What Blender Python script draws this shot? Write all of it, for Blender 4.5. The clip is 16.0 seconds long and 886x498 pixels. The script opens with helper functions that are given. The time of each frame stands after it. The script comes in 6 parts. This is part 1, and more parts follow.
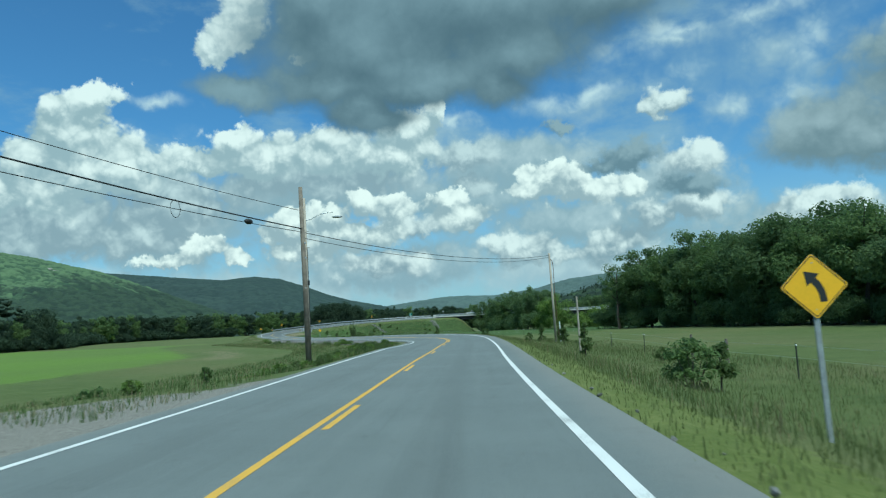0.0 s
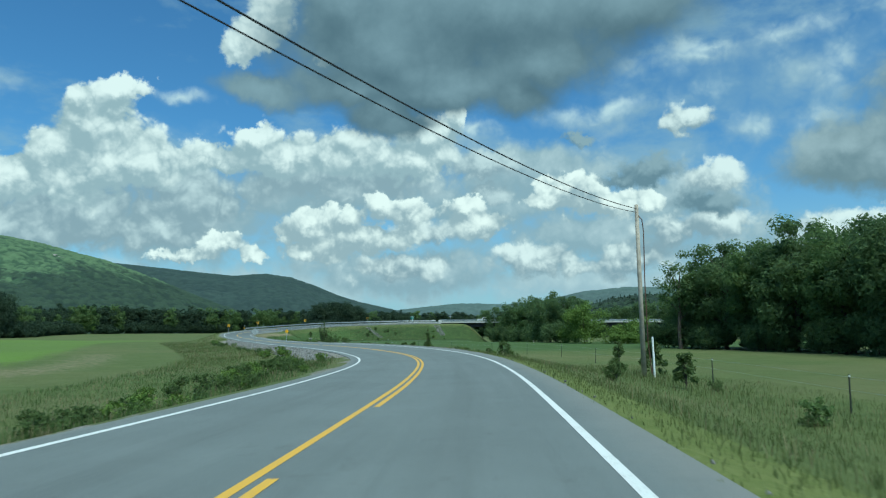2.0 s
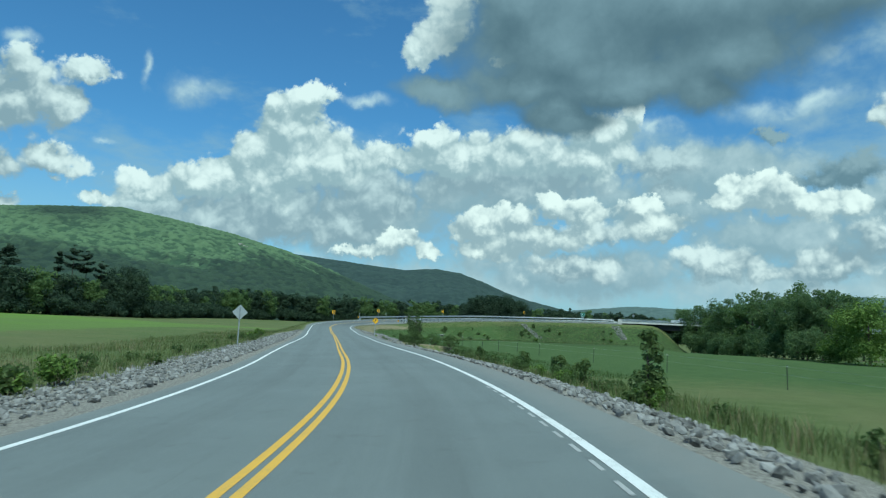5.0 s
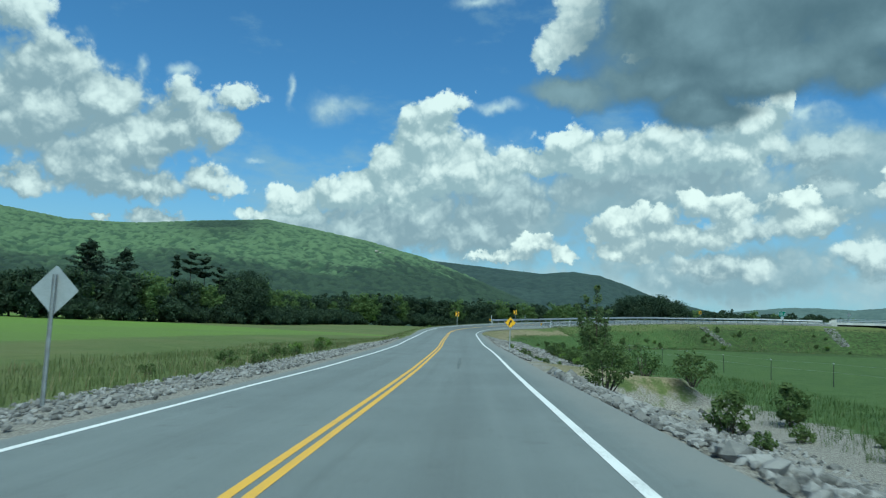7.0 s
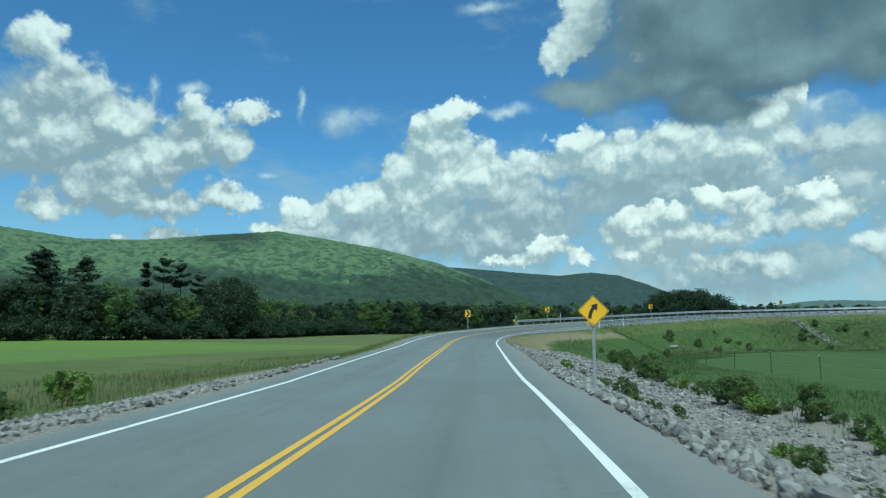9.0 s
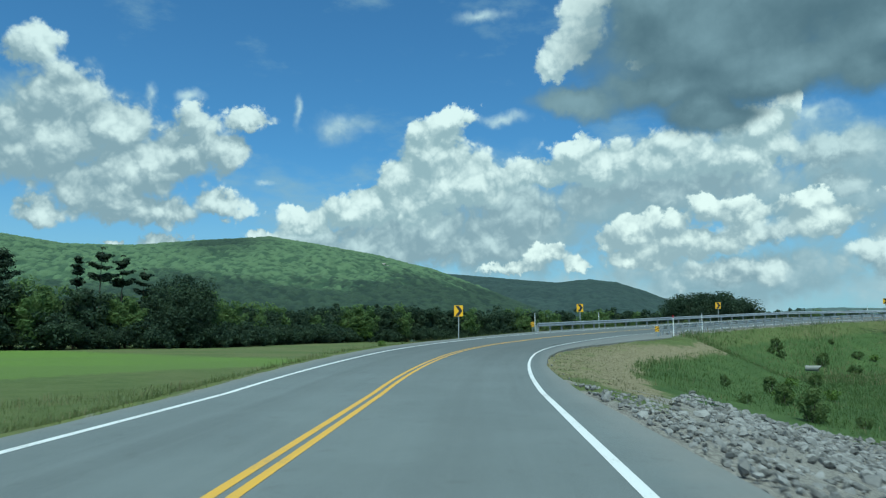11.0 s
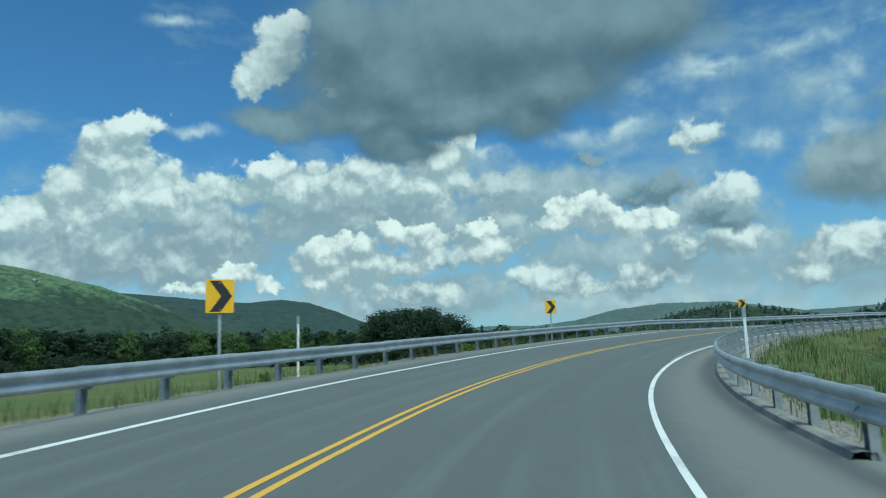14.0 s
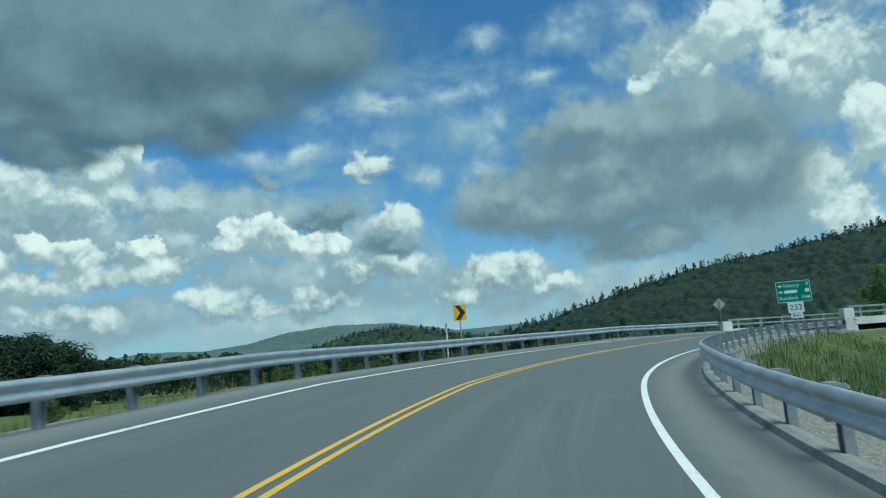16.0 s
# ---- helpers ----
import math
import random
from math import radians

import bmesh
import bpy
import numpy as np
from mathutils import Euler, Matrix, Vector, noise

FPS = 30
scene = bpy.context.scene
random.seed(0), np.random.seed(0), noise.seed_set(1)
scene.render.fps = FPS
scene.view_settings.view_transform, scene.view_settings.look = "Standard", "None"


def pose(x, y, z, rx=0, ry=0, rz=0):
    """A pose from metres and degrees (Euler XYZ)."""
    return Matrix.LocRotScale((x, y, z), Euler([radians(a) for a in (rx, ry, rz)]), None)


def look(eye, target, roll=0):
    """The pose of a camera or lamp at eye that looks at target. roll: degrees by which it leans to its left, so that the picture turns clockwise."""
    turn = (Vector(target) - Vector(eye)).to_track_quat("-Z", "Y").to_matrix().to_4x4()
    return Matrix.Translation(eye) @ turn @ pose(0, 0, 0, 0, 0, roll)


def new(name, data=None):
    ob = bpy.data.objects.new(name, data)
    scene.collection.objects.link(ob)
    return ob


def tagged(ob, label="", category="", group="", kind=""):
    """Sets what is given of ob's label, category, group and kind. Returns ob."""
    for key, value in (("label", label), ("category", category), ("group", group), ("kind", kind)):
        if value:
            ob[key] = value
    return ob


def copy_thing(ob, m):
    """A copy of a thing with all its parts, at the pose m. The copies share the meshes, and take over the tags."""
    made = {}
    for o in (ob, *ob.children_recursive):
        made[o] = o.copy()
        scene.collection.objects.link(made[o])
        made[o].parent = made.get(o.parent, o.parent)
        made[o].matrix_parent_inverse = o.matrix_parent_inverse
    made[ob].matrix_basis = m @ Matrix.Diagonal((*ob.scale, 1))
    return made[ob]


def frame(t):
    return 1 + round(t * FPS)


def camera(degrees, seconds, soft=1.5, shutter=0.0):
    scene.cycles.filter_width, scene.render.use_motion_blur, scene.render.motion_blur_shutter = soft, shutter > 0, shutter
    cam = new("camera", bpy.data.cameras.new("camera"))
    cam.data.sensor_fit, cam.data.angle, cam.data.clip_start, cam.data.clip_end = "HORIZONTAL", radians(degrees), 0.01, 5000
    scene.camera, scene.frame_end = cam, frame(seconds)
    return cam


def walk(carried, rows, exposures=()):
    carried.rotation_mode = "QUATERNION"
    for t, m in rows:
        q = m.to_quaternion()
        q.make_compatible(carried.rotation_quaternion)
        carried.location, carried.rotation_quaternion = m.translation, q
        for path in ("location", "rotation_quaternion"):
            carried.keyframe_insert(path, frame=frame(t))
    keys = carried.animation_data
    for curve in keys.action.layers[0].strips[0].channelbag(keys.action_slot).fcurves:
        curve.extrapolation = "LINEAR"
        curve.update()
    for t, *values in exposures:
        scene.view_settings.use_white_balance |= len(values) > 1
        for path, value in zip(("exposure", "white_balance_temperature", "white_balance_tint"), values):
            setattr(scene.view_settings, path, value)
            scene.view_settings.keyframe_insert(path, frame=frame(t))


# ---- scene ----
cam = camera(64.2, 16.0, soft=1.2, shutter=0.12)
PATH = [
    (0.0, pose(1.78, -15.97, 1.00, 96.12, 2.97, 0.53)),
    (0.5, pose(2.12, -5.30, 0.99, 96.24, 2.66, 0.65)),
    (1.0, pose(2.41, 5.35, 0.99, 96.48, 2.08, 0.89)),
    (1.5, pose(2.84, 16.05, 1.00, 96.58, 0.97, 1.13)),
    (2.0, pose(3.17, 26.87, 1.01, 96.68, 0.15, 1.40)),
    (2.5, pose(3.32, 37.70, 0.98, 96.59, -0.73, 1.90)),
    (3.0, pose(3.34, 48.40, 0.94, 96.57, -1.52, 2.95)),
    (3.5, pose(3.20, 58.88, 0.90, 96.45, -1.86, 4.99)),
    (4.0, pose(2.37, 69.04, 0.85, 96.45, -2.31, 8.04)),
    (4.5, pose(1.00, 78.77, 0.80, 96.38, -2.58, 11.47)),
    (5.0, pose(-0.88, 88.08, 0.75, 96.33, -2.71, 14.99)),
    (7.5, pose(-17.11, 130.75, 0.65, 96.31, -1.77, 27.09)),
    (8.0, pose(-20.61, 138.98, 0.60, 96.47, -0.96, 27.27)),
    (8.5, pose(-24.09, 147.12, 0.56, 96.68, -0.11, 27.65)),
    (11.0, pose(-42.45, 186.94, 0.85, 97.40, -0.05, 27.26)),
    (11.5, pose(-46.11, 195.22, 1.00, 97.35, -0.14, 26.31)),
    (12.0, pose(-49.73, 203.63, 1.21, 97.42, 0.12, 24.20)),
    (12.5, pose(-52.74, 212.21, 1.51, 97.70, 0.60, 20.38)),
    (13.0, pose(-54.97, 220.85, 1.82, 98.09, 1.11, 15.00)),
    (13.5, pose(-56.11, 229.51, 2.12, 98.41, 1.54, 9.04)),
    (14.0, pose(-56.29, 238.22, 2.49, 98.73, 1.85, 2.76)),
    (14.5, pose(-55.44, 246.86, 2.85, 99.03, 2.22, -3.82)),
    (15.0, pose(-53.63, 255.27, 3.21, 99.22, 2.82, -10.58)),
    (15.5, pose(-50.85, 263.23, 3.61, 99.27, 3.52, -17.05)),
    (16.0, pose(-47.15, 270.67, 4.00, 99.18, 4.36, -23.13)),
]
walk(cam, PATH, [(0.0, 0.0, 5850.0, -16.0), (10.5, 0.0, 5850.0, -16.0), (13.0, -0.10, 5850.0, -16.0), (16.0, -0.12, 5850.0, -16.0)])

# ---- the road's line, as headings every 15 m, heights and banking every 30 m ----
STEP = 1.0
STATION = np.arange(-60.0, 440.0, STEP)
HEADING = [-1.2, -1.2, -1.2, -1.6, -2.0, -2.6, -1.7, -0.8, 2.5, 8.2, 13.9, 20.6, 24.4, 23.8, 24.0, 24.2, 25.2, 24.4, 24.6, 17.7, 4.5,
           -6.6, -17.5, -27.9, -38.9, -51.0, -63.2, -75.4, -86.5, -90.0, -90.0, -90.0, -90.0, -90.0]
HEIGHT = [-0.37, -0.37, -0.39, -0.34, -0.53, -0.73, -0.73, -0.85, -0.76, -0.25, 0.81, 2.07, 3.52, 4.36, 4.66, 4.72, 4.72]
BANK = [-0.9, -0.9, -0.7, -0.2, -2.5, -4.2, -3.3, -1.8, -0.6, -0.2, 1.4, 2.8, 4.0, 4.3, 3.8, 1.0, 0.0]
psi = np.radians(np.interp(STATION, -60 + 15.0 * np.arange(len(HEADING)), HEADING))
LINE_X, LINE_Y = np.cumsum(-np.sin(psi)) * STEP, np.cumsum(np.cos(psi)) * STEP
zero = int(np.argmin(abs(STATION)))
LINE_X, LINE_Y = LINE_X - LINE_X[zero], LINE_Y - LINE_Y[zero]
LINE_Z = np.interp(STATION, -60 + 30.0 * np.arange(len(HEIGHT)), HEIGHT)
LINE_B = np.tan(np.radians(np.interp(STATION, -60 + 30.0 * np.arange(len(BANK)), BANK)))
RIGHT_X, RIGHT_Y = np.cos(psi), np.sin(psi)
YELLOW = np.interp(STATION, [-12, 14, 45, 95, 141, 160, 203, 240, 258, 275, 293], [0.06, -0.06, 0.09, 0.06, 0.04, -0.01, -0.05, -0.07, 0.06, -0.02, 0.03])
WHITE_R = np.interp(STATION, [-12, 14, 45, 78, 95, 141, 160, 220, 240, 258, 275, 292], [3.50, 3.40, 3.50, 3.57, 3.50, 3.37, 3.42, 3.40, 3.45, 3.58, 3.60, 3.57])
WHITE_L = np.interp(STATION, [-8, 18, 45, 80, 142, 162, 204, 222, 240, 258, 278, 293, 300], [-3.38, -3.68, -3.36, -3.40, -3.48, -3.20, -3.27, -3.27, -3.38, -3.16, -3.18, -3.36, -3.26])
EDGE_R = np.interp(STATION, [-60, 60, 80, 200, 212, 219, 225, 232, 237, 240, 246, 253, 257, 260, 440], [4.3, 4.35, 4.5, 4.4, 4.2, 3.98, 4.08, 4.45, 5.0, 5.5, 6.3, 7.1, 6.1, 5.2, 5.2])
EDGE_L = np.interp(STATION, [-60, 205, 235, 440], [-4.0, -4.0, -4.7, -4.9])


def road_point(s, u, dz=0.0):
    """A place by station along the road, metres to its right, and height over the surface."""
    at = lambda a: np.interp(s, STATION, a)
    return (at(LINE_X) + at(RIGHT_X) * u, at(LINE_Y) + at(RIGHT_Y) * u, at(LINE_Z) - at(LINE_B) * u + dz)


def road_turn(s):
    """The road's heading at a station, in degrees."""
    return float(np.degrees(np.interp(s, STATION, psi)))


def nearest(x, y):
    """Station index and sideways distance of places near the road."""
    index, side = np.zeros(len(x), int), np.zeros(len(x))
    for i in range(0, len(x), 4000):
        a, b = x[i:i + 4000], y[i:i + 4000]
        j = np.argmin((a[:, None] - LINE_X[::2]) ** 2 + (b[:, None] - LINE_Y[::2]) ** 2, axis=1) * 2
        index[i:i + 4000] = j
        d = np.hypot(a - LINE_X[j], b - LINE_Y[j])
        side[i:i + 4000] = d * np.sign((a - LINE_X[j]) * RIGHT_X[j] + (b - LINE_Y[j]) * RIGHT_Y[j])
    return index, side


def smooth(a, lo, hi):
    t = np.clip((a - lo) / (hi - lo), 0, 1)
    return t * t * (3 - 2 * t)


def waves(x, y, size, seed):
    """Cheap rolling unevenness."""
    r = np.random.RandomState(seed)
    out = 0
    for k in range(5):
        a, ph, f = r.uniform(0, 6.28), r.uniform(0, 6.28), (1.0 + 0.6 * k) / size
        out = out + np.sin((x * np.cos(a) + y * np.sin(a)) * f * 6.28 + ph) / (1 + k)
    return out / 2


def ground_height(x, y):
    x, y = np.atleast_1d(np.asarray(x, float)), np.atleast_1d(np.asarray(y, float))
    j, u = nearest(x, y)
    s = STATION[j]
    left = u < 0
    field = np.where(left, -1.75 + 1.9 * smooth(-u, 60, 330), -1.95 - 0.2 * smooth(u, 10, 60))
    field = field + 0.10 * waves(x, y, 34, 3) + 0.05 * waves(x, y, 9, 4)
    edge = np.where(left, EDGE_L[j], EDGE_R[j])
    d = np.abs(u) - np.abs(edge)
    rim = LINE_Z[j] - LINE_B[j] * edge
    stony_run = smooth(s, 50, 66) * (1 - smooth(s, 190, 204))
    slope = np.where(left, 0.30 - 0.16 * stony_run, 0.26 - 0.08 * stony_run) + 0.2 * smooth(s, 222, 258)
    # the gravel pull-off lies level with the road
    flat = np.where(left, 9.0 * (1 - smooth(s, 0, 14)), 0) + np.where(left, 0.6, 0.5) + 0.9 * smooth(s, 215, 235)
    fall = rim - 0.04 - 0.05 * np.clip(d, 0, flat) - slope * np.clip(d - flat, 0, None)
    fall = fall + 0.03 * waves(x, y, 2.3, 8) * smooth(d, 0.3, 1.2)
    k = 0.35
    ground = np.maximum(fall, field) + k * np.exp(-np.abs(fall - field) / k) * 0.5 * (d > 0)
    # the stony ditch beside the straight
    ditch = (~left) * smooth(s, 128, 138) * (1 - smooth(s, 196, 206)) * np.exp(-((u - 9.0) / 2.6) ** 2)
    ground = ground - 0.75 * ditch
    # the level pad of the field entrance, across the ditch
    pad = (~left) * smooth(s, 149.6, 151.4) * (1 - smooth(s + 1.33 * u, 165.6, 167.2)) * (1 - smooth(u, 13.0, 17.0))
    ground = ground * (1 - pad) + pad * (rim - 0.06 - 0.035 * np.clip(d, 0, None) + 0.03 * waves(x, y, 3.1, 6))
    ground = np.where(d < 0.02, rim * 0 + LINE_Z[j] - LINE_B[j] * u - 0.12, ground)
    # the river bed under the bridge
    bed = smooth(x, 4, 16) * (1 - smooth(x, 105, 125)) * smooth(y, 240, 275)
    ground = np.where(x > 3.5, np.minimum(ground, ground * (1 - bed) + bed * -3.6), ground)
    return ground


# ---- world and sun ----
SUN_TURN, SUN_HEIGHT = 152.0, 60.0
world = bpy.data.worlds.new("sky")
scene.world = world
world.use_nodes = True
wt = world.node_tree
wt.nodes.clear()


class Maker:
    """Short calls that add nodes to a tree."""

    def __init__(self, tree):
        self.t = tree

    def add(self, kind, operation="", clamp=False):
        n = self.t.nodes.new(kind)
        if operation:
            n.operation = operation
        if clamp:
            n.use_clamp = True
        return n

    def put(self, socket, v):
        if isinstance(v, (int, float)):
            socket.default_value = v
        elif isinstance(v, tuple):
            socket.default_value = v if len(socket.default_value) == len(v) else (*v, 1.0)
        else:
            self.t.links.new(v, socket)

    def math(self, op, a, b=0.0, c=0.0, clamp=False):
        n = self.add("ShaderNodeMath", op, clamp)
        for s, v in zip(n.inputs, (a, b, c)):
            self.put(s, v)
        return n.outputs[0]

    def vec(self, op, a, b=(0.0, 0.0, 0.0), c=(0.0, 0.0, 0.0)):
        n = self.add("ShaderNodeVectorMath", op)
        for s, v in zip(n.inputs, (a, b, c)):
            self.put(s, v)
        return n.outputs["Value" if op in ("LENGTH", "DOT_PRODUCT") else "Vector"]

    def noise(self, at, scale, detail=4.0, rough=0.55, out="Fac", distortion=0.0):
        n = self.add("ShaderNodeTexNoise")
        self.put(n.inputs["Vector"], at)
        for k, v in (("Scale", scale), ("Detail", detail), ("Roughness", rough), ("Distortion", distortion)):
            n.inputs[k].default_value = v
        return n.outputs[out]

    def ramp(self, a, lo, hi, to_lo=0.0, to_hi=1.0):
        n = self.add("ShaderNodeMapRange")
        n.interpolation_type = "SMOOTHSTEP"
        for s, v in zip(n.inputs, (a, lo, hi, to_lo, to_hi)):
            self.put(s, v)
        return n.outputs[0]

    def mix(self, f, a, b, mode="MIX"):
        n = self.add("ShaderNodeMix")
        n.data_type, n.blend_type = "RGBA", mode
        self.put(n.inputs[0], f)
        self.put(n.inputs[6], a)
        self.put(n.inputs[7], b)
        return n.outputs[2]


# each puff of cloud: bearing and height in degrees, half-width and half-height
TOWER = [(26.6, 18.2, 2.8, 1.2), (29.0, 16.9, 2.4, 1.4), (27.8, 14.9, 4.1, 2.8), (30.9, 12.8, 2.9, 1.9), (26.2, 12.6, 5.8, 2.6), (33.5, 11.2, 2.4, 1.4), (35.0, 10.4, 1.9, 1.2), (16.8, 15.6, 2.3, 1.0), 
        (19.8, 13.5, 3.9, 1.6), (14.5, 14.1, 5.1, 2.3), (8.5, 14.4, 5.3, 2.6), (2.9, 15.8, 3.2, 2.1), (0.3, 17.6, 0.7, 1.1), (38.6, 9.6, 3.1, 1.4), (41.8, 8.6, 1.5, 0.7), (35.0, 10.4, 3.1, 1.8), 
        (31.4, 10.6, 4.7, 2.1), (0.6, 17.2, 1.1, 1.4), (3.5, 13.8, 4.0, 1.9)]
BODY = [(29.1, 9.4, 9.6, 2.9), (21.6, 10.6, 8.3, 3.1), (12.6, 12.6, 8.5, 3.2), (5.3, 13.4, 6.0, 2.7), (31.8, 7.0, 6.6, 1.9), (24.4, 8.0, 7.5, 2.0), (-2.0, 13.3, 4.6, 1.6), (-2.8, 11.3, 2.9, 0.9), 
        (31.2, 7.8, 8.6, 2.1), (37.6, 8.4, 6.4, 1.6), (6.8, 12.9, 5.3, 3.0)]
CUMULUS = [(12.1, 8.6, 2.3, 1.6), (13.6, 8.0, 1.1, 1.1), (9.6, 9.3, 2.1, 1.3), (6.3, 10.4, 2.4, 1.3), (4.0, 9.8, 2.4, 1.5), (8.2, 7.5, 6.2, 1.9), (10.9, 6.7, 4.1, 1.2), (-0.6, 9.9, 2.4, 1.2), 
        (-2.0, 8.6, 3.9, 1.5), (-8.9, 11.3, 2.8, 1.5), (-11.7, 10.1, 4.0, 1.6), (-6.9, 10.4, 2.0, 0.9), (-15.0, 10.1, 1.5, 1.2), (18.5, 7.1, 2.7, 1.2), (16.5, 6.3, 1.7, 0.8), (21.8, 6.0, 2.8, 0.7)]
FAIR = [(-4.5, 6.2, 1.6, 0.9), (-7.2, 5.4, 3.7, 1.1), (-13.8, 5.7, 3.1, 1.6), (-16.9, 7.5, 2.5, 1.7), (-20.1, 8.4, 3.1, 1.5), (-26.8, 6.8, 2.7, 1.6), (-29.1, 7.3, 1.7, 1.4), (-25.2, 5.2, 2.4, 1.2), 
        (-19.9, 11.8, 2.3, 1.6), (-18.4, 16.1, 2.2, 1.3), (-16.9, 15.4, 1.4, 0.8), (-6.5, 5.7, 4.7, 1.7), (-13.4, 5.8, 5.4, 1.7), (-18.0, 7.7, 5.6, 1.1), (-30.0, 7.4, 3.1, 1.2), (-27.5, 6.2, 4.3, 1.3), 
        (-32.7, 5.5, 3.0, 1.1), (3.9, 8.2, 5.7, 1.3), (5.0, 5.3, 5.5, 1.6), (-20.1, 11.3, 2.3, 1.1)]
LEFT_BANK = [(59.0, 20.5, 2.4, 2.1), (56.6, 17.7, 4.2, 2.4), (58.0, 13.8, 5.6, 4.5), (53.2, 15.9, 3.5, 2.6), (50.8, 13.2, 5.3, 2.6), (47.8, 14.3, 4.0, 2.2), (53.5, 10.8, 4.8, 2.6), (57.8, 9.0, 1.8, 1.3), 
        (45.2, 10.5, 2.6, 1.2), (47.2, 16.8, 2.2, 1.6), (43.4, 16.9, 2.5, 1.1), (45.1, 14.6, 2.7, 1.9), (50.8, 9.8, 4.5, 1.7), (48.3, 7.3, 2.9, 0.9), (52.6, 6.8, 0.9, 0.4), (64.7, 13.1, 6.4, 4.1), 
        (66.0, 20.0, 5.0, 4.0)]
DECK_HEAD = [(17.1, 22.8, 2.1, 1.7), (15.9, 24.4, 2.8, 2.4), (18.1, 21.6, 1.9, 1.3), (14.4, 26.1, 1.2, 1.1), (11.3, 20.9, 1.5, 0.5), (-41.5, 20.4, 2.0, 0.9), (-45.0, 21.5, 2.7, 1.8), (-48.0, 22.5, 5.4, 2.6), 
        (-53.9, 19.8, 4.4, 3.2), (-55.8, 15.0, 1.8, 2.6), (-51.9, 11.0, 3.3, 2.4), (-54.1, 8.6, 2.9, 2.6), (-56.3, 12.8, 2.4, 2.7)]
DECK = [(-3.3, 25.8, 20.9, 5.6), (6.0, 22.8, 12.2, 4.9), (1.4, 19.8, 10.2, 2.3), (9.3, 19.5, 7.0, 1.9), (5.2, 17.1, 4.2, 1.6), (-7.0, 21.6, 8.6, 3.0), (-13.8, 25.6, 7.6, 4.4), (-5.0, 18.6, 4.0, 1.8), 
        (10.8, 26.1, 3.9, 3.9), (16.4, 18.9, 4.3, 1.4), (3.1, 20.7, 9.3, 2.2), (6.3, 17.9, 3.9, 1.5), (-4.7, 19.1, 3.4, 1.7)]
GREY_BANK = [(-37.4, 14.4, 9.0, 3.2), (-31.6, 11.7, 9.3, 2.8), (-38.3, 11.8, 9.4, 3.9), (-41.2, 16.9, 7.5, 3.6), (-45.5, 17.1, 8.2, 3.4), (-46.9, 12.6, 7.4, 4.8), (-35.6, 17.8, 6.1, 2.5), (-28.6, 13.3, 4.7, 2.2), 
        (-40.2, 8.4, 6.3, 1.6)]
SCUD = [(-15.2, 12.6, 3.3, 1.3), (-10.1, 14.8, 1.6, 0.6), (-12.6, 12.2, 2.1, 0.7), (-19.5, 9.7, 3.8, 1.4), (-9.5, 14.9, 1.2, 0.7), (-15.1, 12.2, 3.2, 1.1)]
WISP = [(-18.9, 20.2, 8.7, 1.1), (-26.1, 21.6, 5.6, 1.4), (-26.9, 18.4, 3.2, 2.4), (-11.4, 16.9, 8.9, 1.6), (-22.8, 15.1, 4.3, 1.6), (-3.2, 13.6, 4.1, 1.4), (-1.4, 16.4, 3.6, 1.1), (-27.6, 15.1, 4.0, 1.4), 
        (22.4, 17.5, 3.7, 0.8), (-13.1, 17.5, 3.4, 0.8), (-28.4, 25.8, 3.1, 1.8), (-32.9, 22.2, 3.5, 1.3), (-27.2, 18.4, 3.6, 2.8), (-19.8, 20.8, 7.1, 1.0), (-35.5, 24.9, 5.8, 2.6), (-40.2, 25.3, 4.4, 2.0), 
        (-2.5, 13.2, 4.1, 2.2), (-0.1, 15.6, 4.5, 1.9), (-12.5, 15.7, 3.4, 1.4), (47.8, 18.1, 1.6, 0.7), (51.0, 18.5, 0.9, 1.1), (39.2, 18.0, 0.7, 1.4), (35.7, 17.1, 3.1, 1.6), (41.2, 12.2, 1.4, 0.4), 
        (24.1, 25.1, 3.0, 1.0)]
VEIL = [(-24.0, 18.0, 20.0, 9.0), (-45.0, 20.0, 16.0, 9.0), (2.0, 14.0, 14.0, 4.0), (-10.0, 12.0, 14.0, 6.0), (20.0, 12.0, 12.0, 4.0)]
HORIZON = [(20.0, 3.0, 26.0, 2.8), (-12.0, 3.4, 20.0, 2.8), (-40.0, 4.5, 20.0, 3.6), (55.0, 5.0, 12.0, 2.4)]
HAZE_BANK = [(14.0, 10.5, 9.0, 3.0), (-6.0, 13.0, 9.0, 3.0), (-18.0, 10.0, 8.0, 3.5), (22.0, 8.0, 13.0, 3.4), (9.0, 12.0, 12.0, 4.2), (-2.0, 10.0, 11.0, 3.4), (-12.0, 7.0, 13.0, 3.2), (5.0, 5.0, 16.0, 2.8), (32.0, 7.6, 10.0, 1.6), (-28.0, 6.0, 14.0, 3.0),
             (57.0, 15.0, 8.0, 6.0), (-48.0, 10.0, 13.0, 6.0), (-56.0, 18.0, 9.0, 7.0), (-45.0, 22.0, 9.0, 4.0)]
w = Maker(wt)
way = w.add("ShaderNodeTexCoord").outputs["Generated"]
xyz = w.add("ShaderNodeSeparateXYZ")
w.put(xyz.inputs[0], way)
bearing = w.math("MULTIPLY", w.math("ARCTAN2", w.math("MULTIPLY", xyz.outputs[0], -1.0), xyz.outputs[1]), 180 / math.pi)
rise = w.math("MULTIPLY", w.math("ARCSINE", xyz.outputs[2]), 180 / math.pi)
flat_way = w.add("ShaderNodeCombineXYZ")
